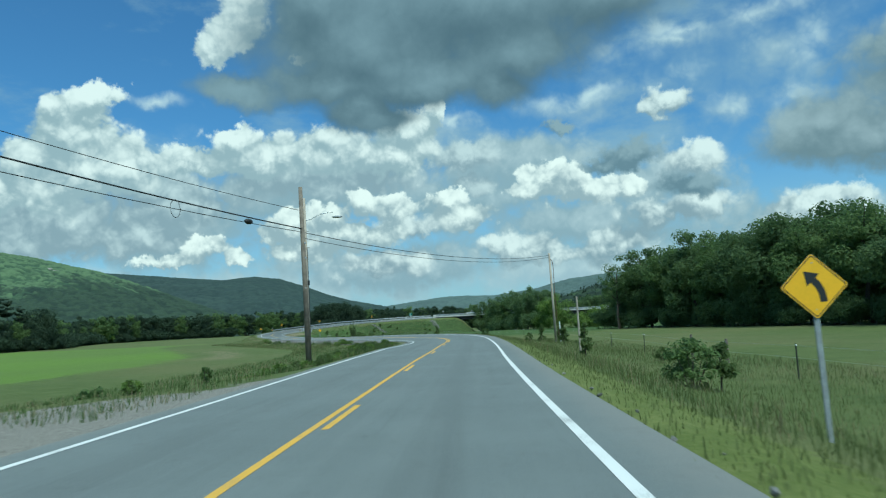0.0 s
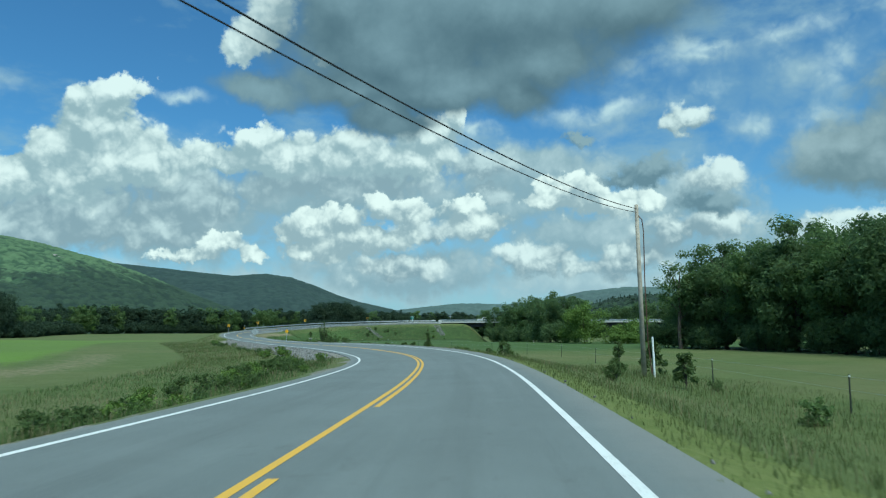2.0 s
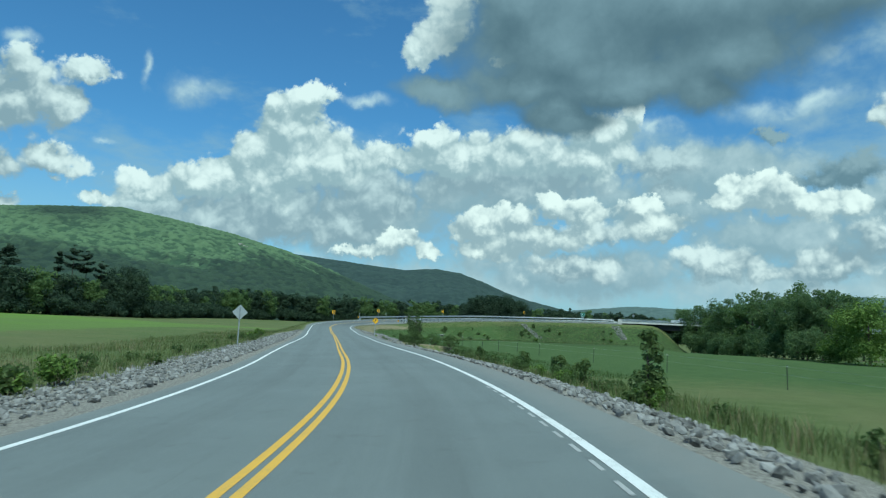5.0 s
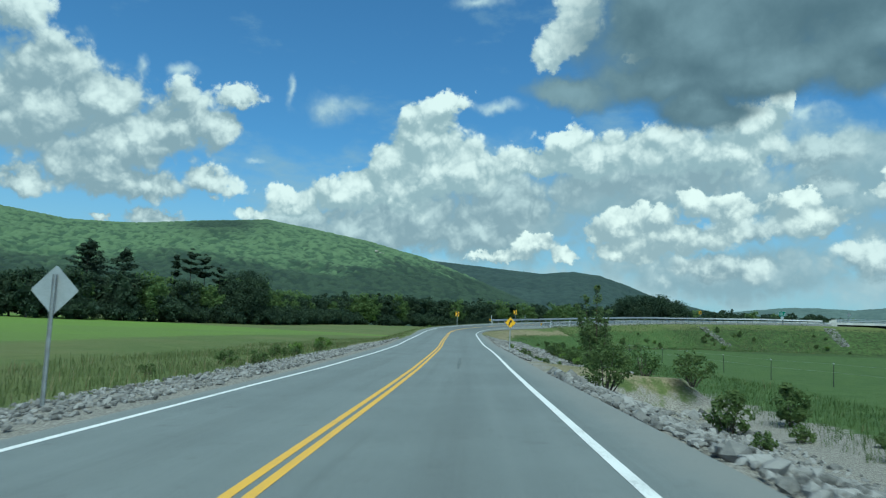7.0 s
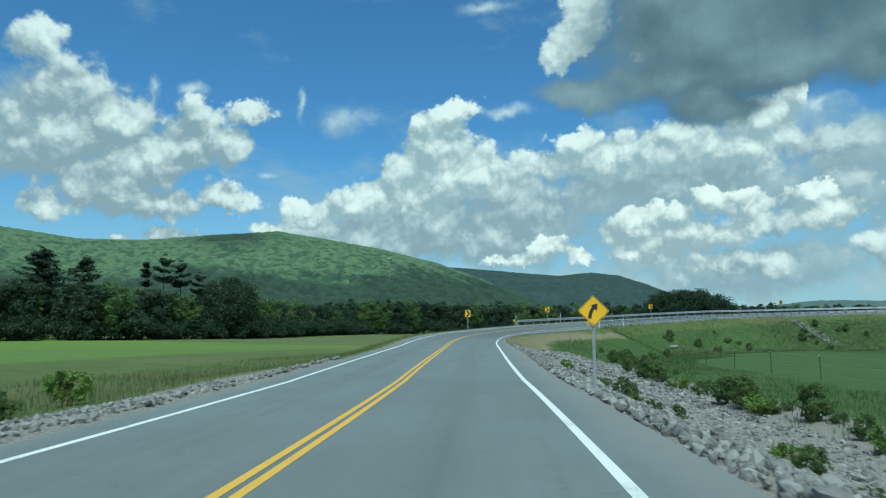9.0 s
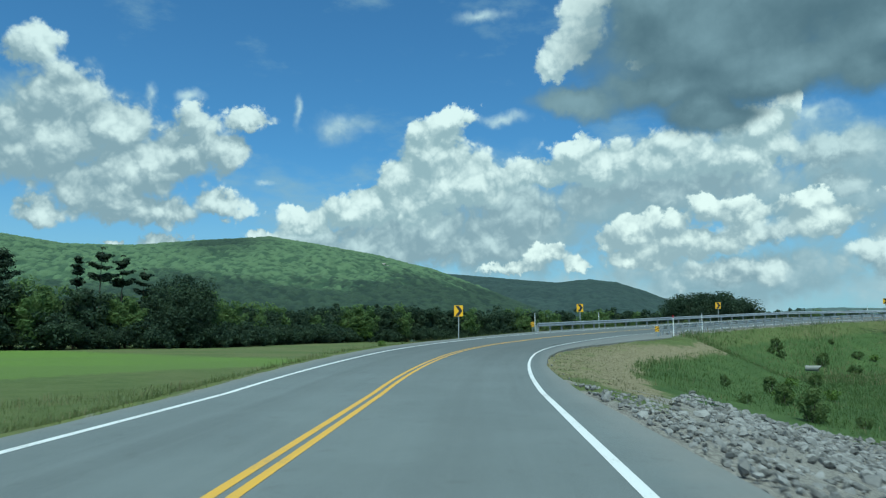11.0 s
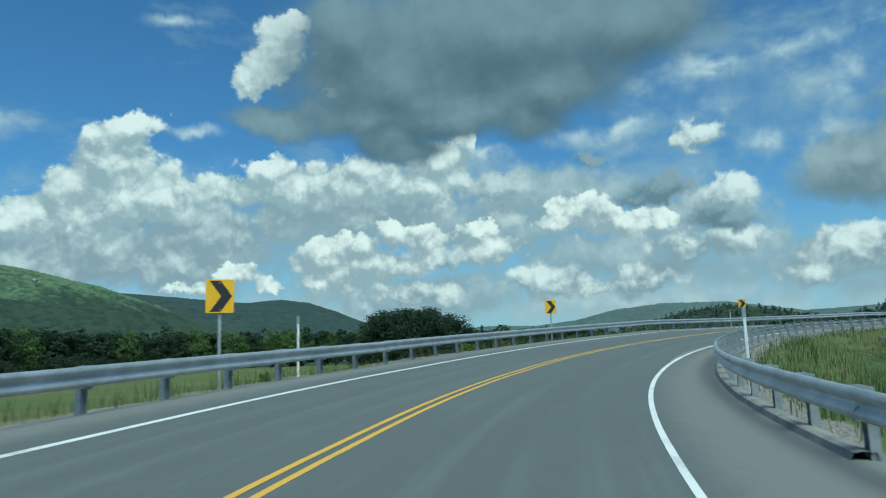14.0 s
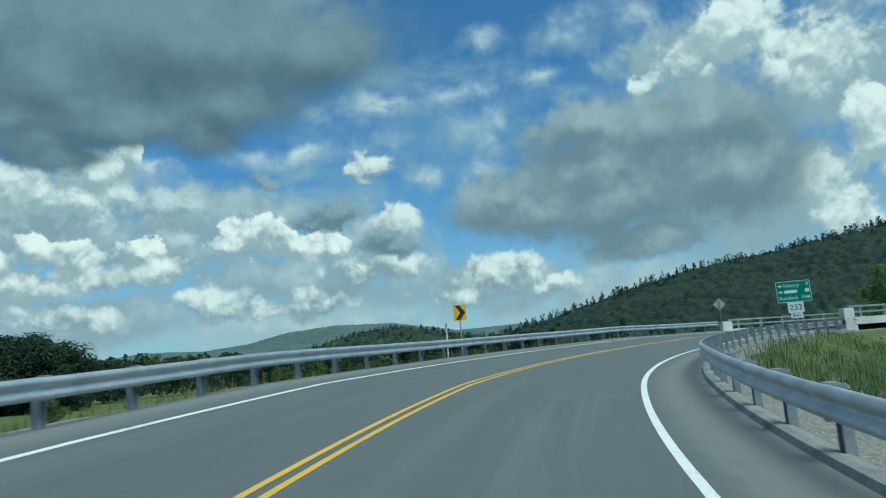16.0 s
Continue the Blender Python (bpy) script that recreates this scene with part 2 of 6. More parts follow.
for sock, v in zip(flat_way.inputs, (bearing, rise, 0.0)):
    w.put(sock, v)
flat_way = flat_way.outputs[0]


def centred(scale, detail, rough, size):
    n = w.noise(way, scale, detail, rough, "Color")
    return w.vec("MULTIPLY", w.vec("SUBTRACT", n, (0.5, 0.5, 0.5)), (size, size, 0.0))


warped = w.vec("ADD", flat_way, w.vec("ADD", centred(8.0, 2.0, 0.5, 2.6), centred(26.0, 8.0, 0.64, 3.2)))
gently = w.vec("ADD", flat_way, w.vec("ADD", centred(6.0, 4.0, 0.5, 4.0), centred(22.0, 6.0, 0.6, 2.0)))


def billows(at):
    """Rounded heaps at several sizes, as a height."""
    v_ = w.add("ShaderNodeTexVoronoi")
    w.put(v_.inputs["Vector"], w.vec("ADD", at, w.vec("MULTIPLY", w.vec("SUBTRACT", w.noise(at, 26.0, 3.0, 0.5, "Color"), (0.5, 0.5, 0.5)), (0.035, 0.035, 0.035))))
    for key, value in (("Scale", 19.0), ("Detail", 3.0), ("Roughness", 0.55)):
        v_.inputs[key].default_value = value
    return w.math("SUBTRACT", 0.47, v_.outputs["Distance"])


billow = billows(way)
# how far each heap faces the light above it
facing = w.math("SUBTRACT", billow, billows(w.vec("ADD", way, (0.004, 0.0, 0.011))))


SHAPES = {}


def shape(puffs):
    """One cloud's outline as a node group: how deep a direction lies inside its merged puffs."""
    g = bpy.data.node_groups.new("cloud_shape", "ShaderNodeTree")
    g.interface.new_socket("Way", in_out="INPUT", socket_type="NodeSocketVector")
    g.interface.new_socket("Depth", in_out="OUTPUT", socket_type="NodeSocketFloat")
    k = Maker(g)
    at, least = k.add("NodeGroupInput").outputs[0], 9.0
    for a, e, ra, re in puffs:
        v = k.vec("MULTIPLY_ADD", at, (1 / ra, 1 / re, 0.0), (-a / ra, -e / re, 0.0))
        least = k.math("SMOOTH_MIN", k.vec("LENGTH", v), least, 0.45)
    k.put(k.add("NodeGroupOutput").inputs[0], k.math("SUBTRACT", 1.16, least))
    return g


def density(at, puffs):
    if id(puffs) not in SHAPES:
        SHAPES[id(puffs)] = shape(puffs)
    n = w.add("ShaderNodeGroup")
    n.node_tree = SHAPES[id(puffs)]
    w.put(n.inputs[0], at)
    return n.outputs[0]


def cloud(puffs, under, dark, light, lo, hi, lift, soft, at=None, rough=1.2):
    heaped = 0.0 if at else 0.95
    at = at or warped
    here = w.math("MULTIPLY_ADD", billow, 0.45 * min(1.0, rough), density(at, puffs))
    above = density(w.vec("ADD", at, (-0.5, lift, 0.0)), puffs)
    lump = w.math("MULTIPLY", w.math("ADD", w.math("MULTIPLY_ADD", w.math("SUBTRACT", w.noise(way, 15.0, 3.0, 0.55), 0.5), 1.3, w.math("SUBTRACT", w.noise(way, 40.0, 6.0, 0.62), 0.5)), w.math("MULTIPLY", billow, 0.5)), rough)
    lit = w.math("MULTIPLY_ADD", facing, heaped, w.math("ADD", w.math("SUBTRACT", here, above), w.math("MULTIPLY", lump, 0.75)))
    tone = w.mix(w.ramp(lit, lo, hi), dark, light)
    return w.mix(w.ramp(here, -0.03, soft), under, tone)


sky = w.add("ShaderNodeTexSky")
sky.sky_type, sky.sun_disc, sky.sun_elevation, sky.sun_rotation = "NISHITA", False, radians(SUN_HEIGHT), radians(SUN_TURN)
sky.air_density, sky.dust_density, sky.ozone_density = 1.0, 0.4, 3.0
blue = w.vec("MULTIPLY", sky.outputs[0], (0.066, 0.098, 0.120))
veil = w.math("MULTIPLY", w.ramp(w.noise(w.vec("MULTIPLY", way, (1.0, 1.0, 2.4)), 4.5, 7.0, 0.6), 0.50, 0.70), 0.6)
low_haze = w.ramp(rise, 0.0, 15.0, 0.70, 0.0)
air = w.mix(low_haze, blue, (0.36, 0.50, 0.60))
air = w.mix(veil, air, (0.33, 0.45, 0.54))
GREY, WHITE = (0.29, 0.37, 0.43), (0.80, 0.84, 0.84)
air = cloud(VEIL, air, (0.29, 0.42, 0.54), (0.50, 0.61, 0.69), -0.7, 0.7, 1.0, 1.7, gently, 1.3)
air = cloud(WISP, air, (0.36, 0.47, 0.57), (0.62, 0.71, 0.76), -0.7, 0.7, 1.0, 1.2, gently, 1.3)
air = cloud(HORIZON, air, (0.41, 0.51, 0.58), (0.58, 0.66, 0.70), -0.8, 0.6, 0.8, 0.7, gently)
air = cloud(HAZE_BANK, air, (0.31, 0.41, 0.48), (0.51, 0.59, 0.64), -0.8, 0.6, 1.6, 0.55, gently, 1.4)
air = cloud(BODY, air, (0.30, 0.38, 0.44), (0.62, 0.69, 0.72), -0.9, 0.8, 1.4, 0.5)
air = cloud(LEFT_BANK, air, GREY, WHITE, -0.95, 0.80, 1.4, 0.30)
air = cloud(TOWER, air, (0.36, 0.45, 0.50), (0.86, 0.89, 0.88), -1.0, 0.65, 1.2, 0.24)
air = cloud(FAIR, air, GREY, WHITE, -1.0, 0.75, 1.1, 0.42)
air = cloud(CUMULUS, air, (0.36, 0.44, 0.49), (0.92, 0.94, 0.91), -1.0, 0.60, 1.1, 0.20)
air = cloud(DECK_HEAD, air, (0.40, 0.48, 0.53), (0.86, 0.89, 0.88), -1.2, 0.4, 1.4, 0.30)
air = cloud(SCUD, air, (0.17, 0.25, 0.31), (0.30, 0.39, 0.45), -0.6, 0.6, 1.0, 0.5)
air = cloud(GREY_BANK, air, (0.185, 0.255, 0.300), (0.38, 0.46, 0.51), -0.7, 0.7, 2.0, 0.50, gently, 0.7)
air = cloud(DECK, air, (0.108, 0.166, 0.210), (0.26, 0.35, 0.41), -0.8, 0.8, 2.4, 0.60, gently, 0.35)
air = w.vec("MULTIPLY", air, (1.01, 1.0, 1.035))
back = w.add("ShaderNodeBackground")
w.put(back.inputs[0], air)
back.inputs[1].default_value = 1.0
w.put(w.add("ShaderNodeOutputWorld").inputs[0], back.outputs[0])

sun = new("sun", bpy.data.lights.new("sun", "SUN"))
sun.data.energy, sun.data.angle, sun.data.color = 4.4, radians(45.0), (1.0, 0.97, 0.91)
a, e = radians(SUN_TURN), radians(SUN_HEIGHT)
sun.matrix_world = look((0, 0, 0), (-math.sin(a) * math.cos(e), -math.cos(a) * math.cos(e), -math.sin(e)))

# ---- materials ----
def material(name, rough=0.8, metal=0.0, spec=0.5):
    m = bpy.data.materials.new(name)
    m.use_nodes = True
    n = Maker(m.node_tree)
    b = m.node_tree.nodes["Principled BSDF"]
    b.inputs["Roughness"].default_value, b.inputs["Metallic"].default_value = rough, metal
    b.inputs["Specular IOR Level"].default_value = spec
    return m, n, b


def bumped(n, b, height, strength, distance):
    k = n.add("ShaderNodeBump")
    n.put(k.inputs["Height"], height)
    k.inputs["Strength"].default_value, k.inputs["Distance"].default_value = strength, distance
    n.put(b.inputs["Normal"], k.outputs[0])


def place(n):
    return n.add("ShaderNodeNewGeometry").outputs["Position"]


def plain(name, colour, rough=0.7, metal=0.0, grain=0.25, scale=6.0, bump=0.0, spec=0.5, other=None):
    """A surface of one colour with mottling at two scales."""
    m, n, b = material(name, rough, metal, spec)
    at = place(n)
    f = n.math("ADD", n.math("MULTIPLY", n.noise(at, scale, 4.0), 0.6), n.math("MULTIPLY", n.noise(at, scale * 9, 3.0), 0.4))
    lo = tuple(c * (1 - grain) for c in (other or colour))
    hi = tuple(min(1.0, c * (1 + grain)) for c in colour)
    n.put(b.inputs["Base Color"], n.mix(n.ramp(f, 0.32, 0.68), lo, hi))
    if bump:
        bumped(n, b, n.noise(at, scale * 12, 3.0), 0.5, bump)
    return m


def leafy(name, dark, light, trans=0.25, rough=0.6, clumped=False):
    """Foliage: every clump has a tone of its own, some light passes through."""
    m, n, b = material(name, rough, 0.0, 0.25)
    isl = n.add("ShaderNodeNewGeometry").outputs["Random Per Island"]
    one = n.add("ShaderNodeObjectInfo").outputs["Random"]
    f = n.math("ADD", n.math("MULTIPLY", isl, 0.65), n.math("MULTIPLY", one, 0.35))
    if clumped:
        k = n.add("ShaderNodeAttribute")
        k.attribute_name = "clump"
        f = n.math("MULTIPLY_ADD", f, 0.5, n.math("MULTIPLY", k.outputs["Fac"], 0.5))
    col = n.mix(f, dark, light)
    n.put(b.inputs["Base Color"], col)
    t = n.add("ShaderNodeBsdfTranslucent")
    n.put(t.inputs[0], col)
    mixer = n.add("ShaderNodeMixShader")
    mixer.inputs[0].default_value = trans
    n.put(mixer.inputs[1], b.outputs[0])
    n.put(mixer.inputs[2], t.outputs[0])
    n.put(m.node_tree.nodes["Material Output"].inputs[0], mixer.outputs[0])
    return m


def ground_material():
    m, n, b = material("grassland", 0.95, 0.0, 0.2)
    at = place(n)

    def mask(name):
        k = n.add("ShaderNodeAttribute")
        k.attribute_name = name
        return k.outputs["Fac"]

    big, mid, fine = n.noise(at, 0.05, 4.0), n.noise(at, 0.6, 5.0), n.noise(at, 9.0, 4.0)
    blend = n.math("ADD", n.math("MULTIPLY", mid, 0.5), n.math("MULTIPLY", fine, 0.5))
    meadow = n.mix(n.ramp(blend, 0.3, 0.7), (0.062, 0.090, 0.026), (0.115, 0.142, 0.050))
    meadow = n.mix(n.ramp(big, 0.4, 0.65, 0.0, 0.6), meadow, (0.135, 0.135, 0.060))
    crop = n.mix(n.ramp(blend, 0.3, 0.7), (0.098, 0.160, 0.026), (0.140, 0.215, 0.045))
    crop = n.mix(n.ramp(n.noise(at, 0.016, 3.0), 0.42, 0.62, 0.0, 0.7), crop, (0.105, 0.150, 0.042))
    straw = n.mix(n.ramp(fine, 0.35, 0.65), (0.140, 0.125, 0.068), (0.250, 0.220, 0.140))
    verge = n.mix(n.ramp(blend, 0.3, 0.7), (0.085, 0.116, 0.026), (0.160, 0.182, 0.060))
    lush = n.mix(n.ramp(blend, 0.3, 0.7), (0.040, 0.075, 0.022), (0.080, 0.122, 0.038))
    gravel = n.mix(n.ramp(n.noise(at, 22.0, 4.0, 0.7), 0.35, 0.65), (0.115, 0.108, 0.092), (0.31, 0.295, 0.265))
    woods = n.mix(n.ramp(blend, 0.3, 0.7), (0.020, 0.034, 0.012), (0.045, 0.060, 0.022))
    ragged = n.math("MULTIPLY", n.math("SUBTRACT", n.noise(at, 1.6, 5.0, 0.65), 0.5), 1.3)

    def over(col, name, top, lo=0.35, hi=0.65):
        f = n.ramp(n.math("ADD", mask(name), ragged), lo, hi)
        return n.mix(f, col, top)

    col = over(meadow, "crop", crop, 0.4, 0.6)
    col = over(col, "lush", lush, 0.3, 0.7)
    col = over(col, "straw", straw)
    col = over(col, "verge", verge)
    col = over(col, "gravel", gravel)
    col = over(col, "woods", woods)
    n.put(b.inputs["Base Color"], col)
    bumped(n, b, n.math("ADD", fine, n.math("MULTIPLY", n.noise(at, 40.0, 3.0), 0.5)), 0.8, 0.06)
    return m


def asphalt_material():
    """Worn asphalt: grit, patches, wheel tracks and long streaks that follow the lanes."""
    m, n, b = material("asphalt", 0.85, 0.0, 0.3)
    at = place(n)

    def given(name):
        k = n.add("ShaderNodeAttribute")
        k.attribute_name = name
        return k.outputs["Fac"]

    side_, run_ = given("lane"), given("along")
    lane = n.add("ShaderNodeCombineXYZ")
    for sock, v_ in zip(lane.inputs, (n.math("MULTIPLY", side_, 2.4), n.math("MULTIPLY", run_, 0.05), 0.0)):
        n.put(sock, v_)
    streak = n.noise(lane.outputs[0], 1.0, 5.0, 0.62)
    grit, patch = n.noise(at, 130.0, 2.0, 0.7), n.noise(at, 0.35, 5.0, 0.6)
    col = n.mix(n.ramp(grit, 0.3, 0.7), (0.098, 0.114, 0.115), (0.176, 0.200, 0.200))
    col = n.mix(n.ramp(patch, 0.35, 0.7, 0.0, 0.45), col, (0.178, 0.203, 0.202))
    col = n.mix(n.ramp(n.noise(at, 2.2, 6.0, 0.7), 0.57, 0.70, 0.0, 0.40), col, (0.090, 0.096, 0.097))
    # cloud shade over the embankment is put into the pavement's colour here
    shaded = n.mix(n.ramp(grit, 0.3, 0.7), (0.068, 0.078, 0.077), (0.126, 0.140, 0.138))
    shaded = n.mix(n.ramp(n.noise(at, 1.1, 6.0, 0.7), 0.52, 0.70, 0.0, 0.30), shaded, (0.140, 0.153, 0.150))
    col = n.mix(n.ramp(given("newer"), 0.0, 1.0, 0.0, 0.85), col, shaded)
    # polished wheel tracks, a darker oiled strip between them, dusty shoulders
    from_mid = n.math("ABSOLUTE", n.math("SUBTRACT", n.math("ABSOLUTE", side_), 1.75))
    col = n.mix(n.ramp(n.math("ADD", from_mid, n.math("MULTIPLY", n.math("SUBTRACT", streak, 0.5), 0.9)), 0.05, 0.55, 0.20, 0.0), col, (0.092, 0.102, 0.101))
    col = n.mix(n.ramp(streak, 0.48, 0.70, 0.0, 0.22), col, (0.190, 0.210, 0.208))
    col = n.mix(n.ramp(streak, 0.46, 0.30, 0.0, 0.22), col, (0.088, 0.098, 0.098))
    col = n.mix(n.ramp(n.math("ADD", n.math("ABSOLUTE", side_), n.math("MULTIPLY", n.noise(at, 3.0, 5.0, 0.7), 0.8)), 3.9, 4.7, 0.0, 0.55), col, (0.215, 0.213, 0.198))
    n.put(b.inputs["Base Color"], col)
    bumped(n, b, grit, 0.6, 0.01)
    return m


def paint_material(name, colour, worn):
    m, n, b = material(name, 0.6, 0.0, 0.4)
    at = place(n)
    f = n.ramp(n.math("ADD", n.math("MULTIPLY", n.noise(at, 30.0, 5.0, 0.7), 0.6), n.math("MULTIPLY", n.noise(at, 1.3, 3.0), 0.4)), 0.50, 0.72, 0.0, worn)
    n.put(b.inputs["Base Color"], n.mix(f, colour, (0.17, 0.17, 0.165)))
    return m


WORN_PAINT = paint_material("worn_white_paint", (0.36, 0.365, 0.36), 0.95)
GRASSLAND, ASPHALT = ground_material(), asphalt_material()
WHITE_PAINT, YELLOW_PAINT = paint_material("white_road_paint", (0.66, 0.67, 0.66), 0.85), paint_material("yellow_road_paint", (0.62, 0.36, 0.045), 0.6)
CURB = plain("asphalt_curb", (0.19, 0.19, 0.18), 0.9, 0.0, 0.3, 3.0, 0.01)
STEEL = plain("galvanised_steel", (0.48, 0.50, 0.51), 0.50, 0.75, 0.18, 2.0)
POST_STEEL = plain("weathered_post_steel", (0.33, 0.35, 0.36), 0.6, 0.6, 0.2, 5.0)
CONCRETE = plain("concrete", (0.52, 0.51, 0.48), 0.9, 0.0, 0.2, 0.8, 0.01)
GIRDER = plain("rusted_girder_steel", (0.045, 0.042, 0.040), 0.8, 0.2, 0.3, 0.5)
POLE_WOOD = plain("weathered_pole_wood", (0.155, 0.130, 0.105), 0.9, 0.0, 0.35, 3.0, 0.01)
PALE_WOOD = plain("pale_new_pole_wood", (0.33, 0.29, 0.24), 0.9, 0.0, 0.25, 3.0, 0.01)
CABLE = plain("black_cable", (0.015, 0.015, 0.016), 0.6)
SIGN_YELLOW = plain("sign_yellow", (0.80, 0.43, 0.012), 0.45, 0.0, 0.06, 2.0)
SIGN_BLACK = plain("sign_black", (0.018, 0.018, 0.018), 0.5, 0.0, 0.1, 2.0)
SIGN_GREEN = plain("sign_green", (0.006, 0.21, 0.125), 0.45, 0.0, 0.08, 2.0)
SIGN_WHITE = plain("sign_white", (0.78, 0.80, 0.80), 0.45, 0.0, 0.05, 2.0)
SIGN_BACK = plain("sign_back_aluminium", (0.40, 0.42, 0.42), 0.5, 0.5, 0.12, 3.0)
RED = plain("red_reflector", (0.60, 0.02, 0.03), 0.4, 0.0, 0.1)
BARK = plain("bark", (0.085, 0.068, 0.052), 0.95, 0.0, 0.35, 2.0, 0.03)
ROCK = plain("cliff_rock", (0.24, 0.23, 0.20), 0.9, 0.0, 0.3, 0.1)
FENCE_POST = plain("dark_fence_post", (0.022, 0.026, 0.024), 0.7, 0.1, 0.2)
TREE_DARK = leafy("tree_leaves_dark", (0.096, 0.154, 0.068), (0.185, 0.262, 0.106), 0.65, clumped=True)
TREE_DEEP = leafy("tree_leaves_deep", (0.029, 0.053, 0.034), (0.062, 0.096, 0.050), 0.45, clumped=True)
TREE_MID = leafy("tree_leaves", (0.094, 0.158, 0.056), (0.190, 0.270, 0.096), 0.6, clumped=True)
TREE_LIGHT = leafy("tree_leaves_light", (0.080, 0.140, 0.026), (0.185, 0.270, 0.060), 0.35, clumped=True)
DULL_BLADES = leafy("dry_mown_grass", (0.080, 0.084, 0.036), (0.160, 0.148, 0.078), 0.3)
VERGE_BLADES = leafy("mown_grass", (0.082, 0.112, 0.030), (0.170, 0.192, 0.072), 0.3)
LUSH_BLADES = leafy("lush_grass", (0.045, 0.080, 0.022), (0.110, 0.165, 0.050), 0.35)
NEEDLES = leafy("pine_needles", (0.028, 0.050, 0.031), (0.050, 0.078, 0.045), 0.45, clumped=True)
POPLAR_LEAVES = leafy("poplar_leaves", (0.080, 0.125, 0.045), (0.180, 0.240, 0.095), 0.5, clumped=True)
SHRUB_LEAVES = leafy("shrub_leaves", (0.078, 0.124, 0.040), (0.170, 0.230, 0.082), 0.6, clumped=True)
GRASS_BLADES = leafy("grass_blades", (0.078, 0.108, 0.032), (0.165, 0.195, 0.072), 0.4)
DRY_BLADES = leafy("dry_grass", (0.15, 0.13, 0.06), (0.34, 0.29, 0.17), 0.3)


# ---- building helpers ----
def part(name, bm, mat, parent=None, label="", smooth_faces=False):
    """One bmesh as one mesh object under a thing or a part."""
    me = bpy.data.meshes.new(name)
    if smooth_faces:
        for fc in bm.faces:
            fc.smooth = True
    bm.to_mesh(me)
    bm.free()
    me.materials.append(mat)
    ob = new(name, me)
    if parent:
        ob.parent = parent
    if label:
        tagged(ob, label)
    return ob


def sheet(name, verts, faces, mat, parent=None, smooth_faces=False):
    """A mesh object from arrays."""
    me = bpy.data.meshes.new(name)
    verts, faces = np.asarray(verts, np.float32), np.asarray(faces, np.int32)
    me.vertices.add(len(verts))
    me.vertices.foreach_set("co", verts.ravel())
    size = faces.shape[1]
    me.loops.add(faces.size)
    me.loops.foreach_set("vertex_index", faces.ravel())
    me.polygons.add(len(faces))
    me.polygons.foreach_set("loop_start", np.arange(0, faces.size, size, dtype=np.int32))
    me.polygons.foreach_set("use_smooth", np.full(len(faces), smooth_faces))
    me.update(calc_edges=True)
    me.validate()
    me.materials.append(mat)
    ob = new(name, me)
    if parent:
        ob.parent = parent
    return ob


def thing(name, label, category, m=None, group="", kind=""):
    ob = tagged(new(name), label, category, group, kind)
    if m is not None:
        ob.matrix_world = m
    return ob


def box(bm, size, at=(0, 0, 0), bevel=0.0, turn=None):
    m = Matrix.Translation(at) @ (turn or Matrix.Identity(4)) @ Matrix.Diagonal((*size, 1))
    v = bmesh.ops.create_cube(bm, size=1, matrix=m)["verts"]
    if bevel:
        bmesh.ops.bevel(bm, geom=list({e for k in v for e in k.link_edges}), offset=bevel, segments=2, affect="EDGES")
    return bm


def rod(bm, a, b, r0, r1=None, sides=10):
    """A tapered round bar from a to b."""
    a, b = Vector(a), Vector(b)
    d = b - a
    m = Matrix.Translation((a + b) / 2) @ d.to_track_quat("Z", "Y").to_matrix().to_4x4()
    bmesh.ops.create_cone(bm, cap_ends=True, segments=sides, radius1=r0, radius2=r0 if r1 is None else r1, depth=d.length, matrix=m)
    return bm


def swept(stations, profile, close=False):
    """A profile of (sideways, up) points carried along the road's line; each may vary with the station."""
    rings = []
    for u, z in profile:
        x, y, zz = road_point(stations, u, 0.0)
        rings.append(np.stack([x, y, zz + z], -1))
    v = np.stack(rings, 1)
    n, k = v.shape[:2]
    i, j = np.meshgrid(np.arange(n - 1), np.arange(k if close else k - 1), indexing="ij")
    a, b = i * k + j, i * k + (j + 1) % k
    f = np.stack([a, b, b + k, a + k], -1).reshape(-1, 4)
    return v.reshape(-1, 3), f


def grid_faces(n, k):
    i, j = np.meshgrid(np.arange(n - 1), np.arange(k - 1), indexing="ij")
    a = (i * k + j).ravel()
    return np.stack([a, a + 1, a + k + 1, a + k], -1)


# ---- ground ----
def spread(lo, a, b, hi, fine, grow):
    """Coordinates that are fine between a and b and widen outwards."""
    mid = np.arange(a, b, fine)
    out, x, d = [], b, fine
    while x < hi:
        out.append(x)
        d *= grow
        x += d
    left, x, d = [], a, fine
    while x > lo:
        d *= grow
        x -= d
        left.append(x)
    return np.array(left[::-1] + list(mid) + out)


gx, gy = spread(-4800, -80, 34, 4800, 1.1, 1.12), spread(-900, -32, 345, 4800, 1.1, 1.12)
X, Y = np.meshgrid(gx, gy, indexing="ij")
X, Y = X.ravel(), Y.ravel()
Z = ground_height(X, Y)
ground = tagged(sheet("ground", np.stack([X, Y, Z], -1), grid_faces(len(gx), len(gy)), GRASSLAND, smooth_faces=True),
                "grass meadow and farm field in a wide valley", "ground", kind="structure")
gj, gu = nearest(X, Y)
gs = STATION[gj]
gd = np.where(gu < 0, -gu + EDGE_L[gj], gu - EDGE_R[gj])


def zone(name, values):
    k = ground.data.attributes.new(name, "FLOAT", "POINT")
    k.data.foreach_set("value", np.asarray(values, np.float32))


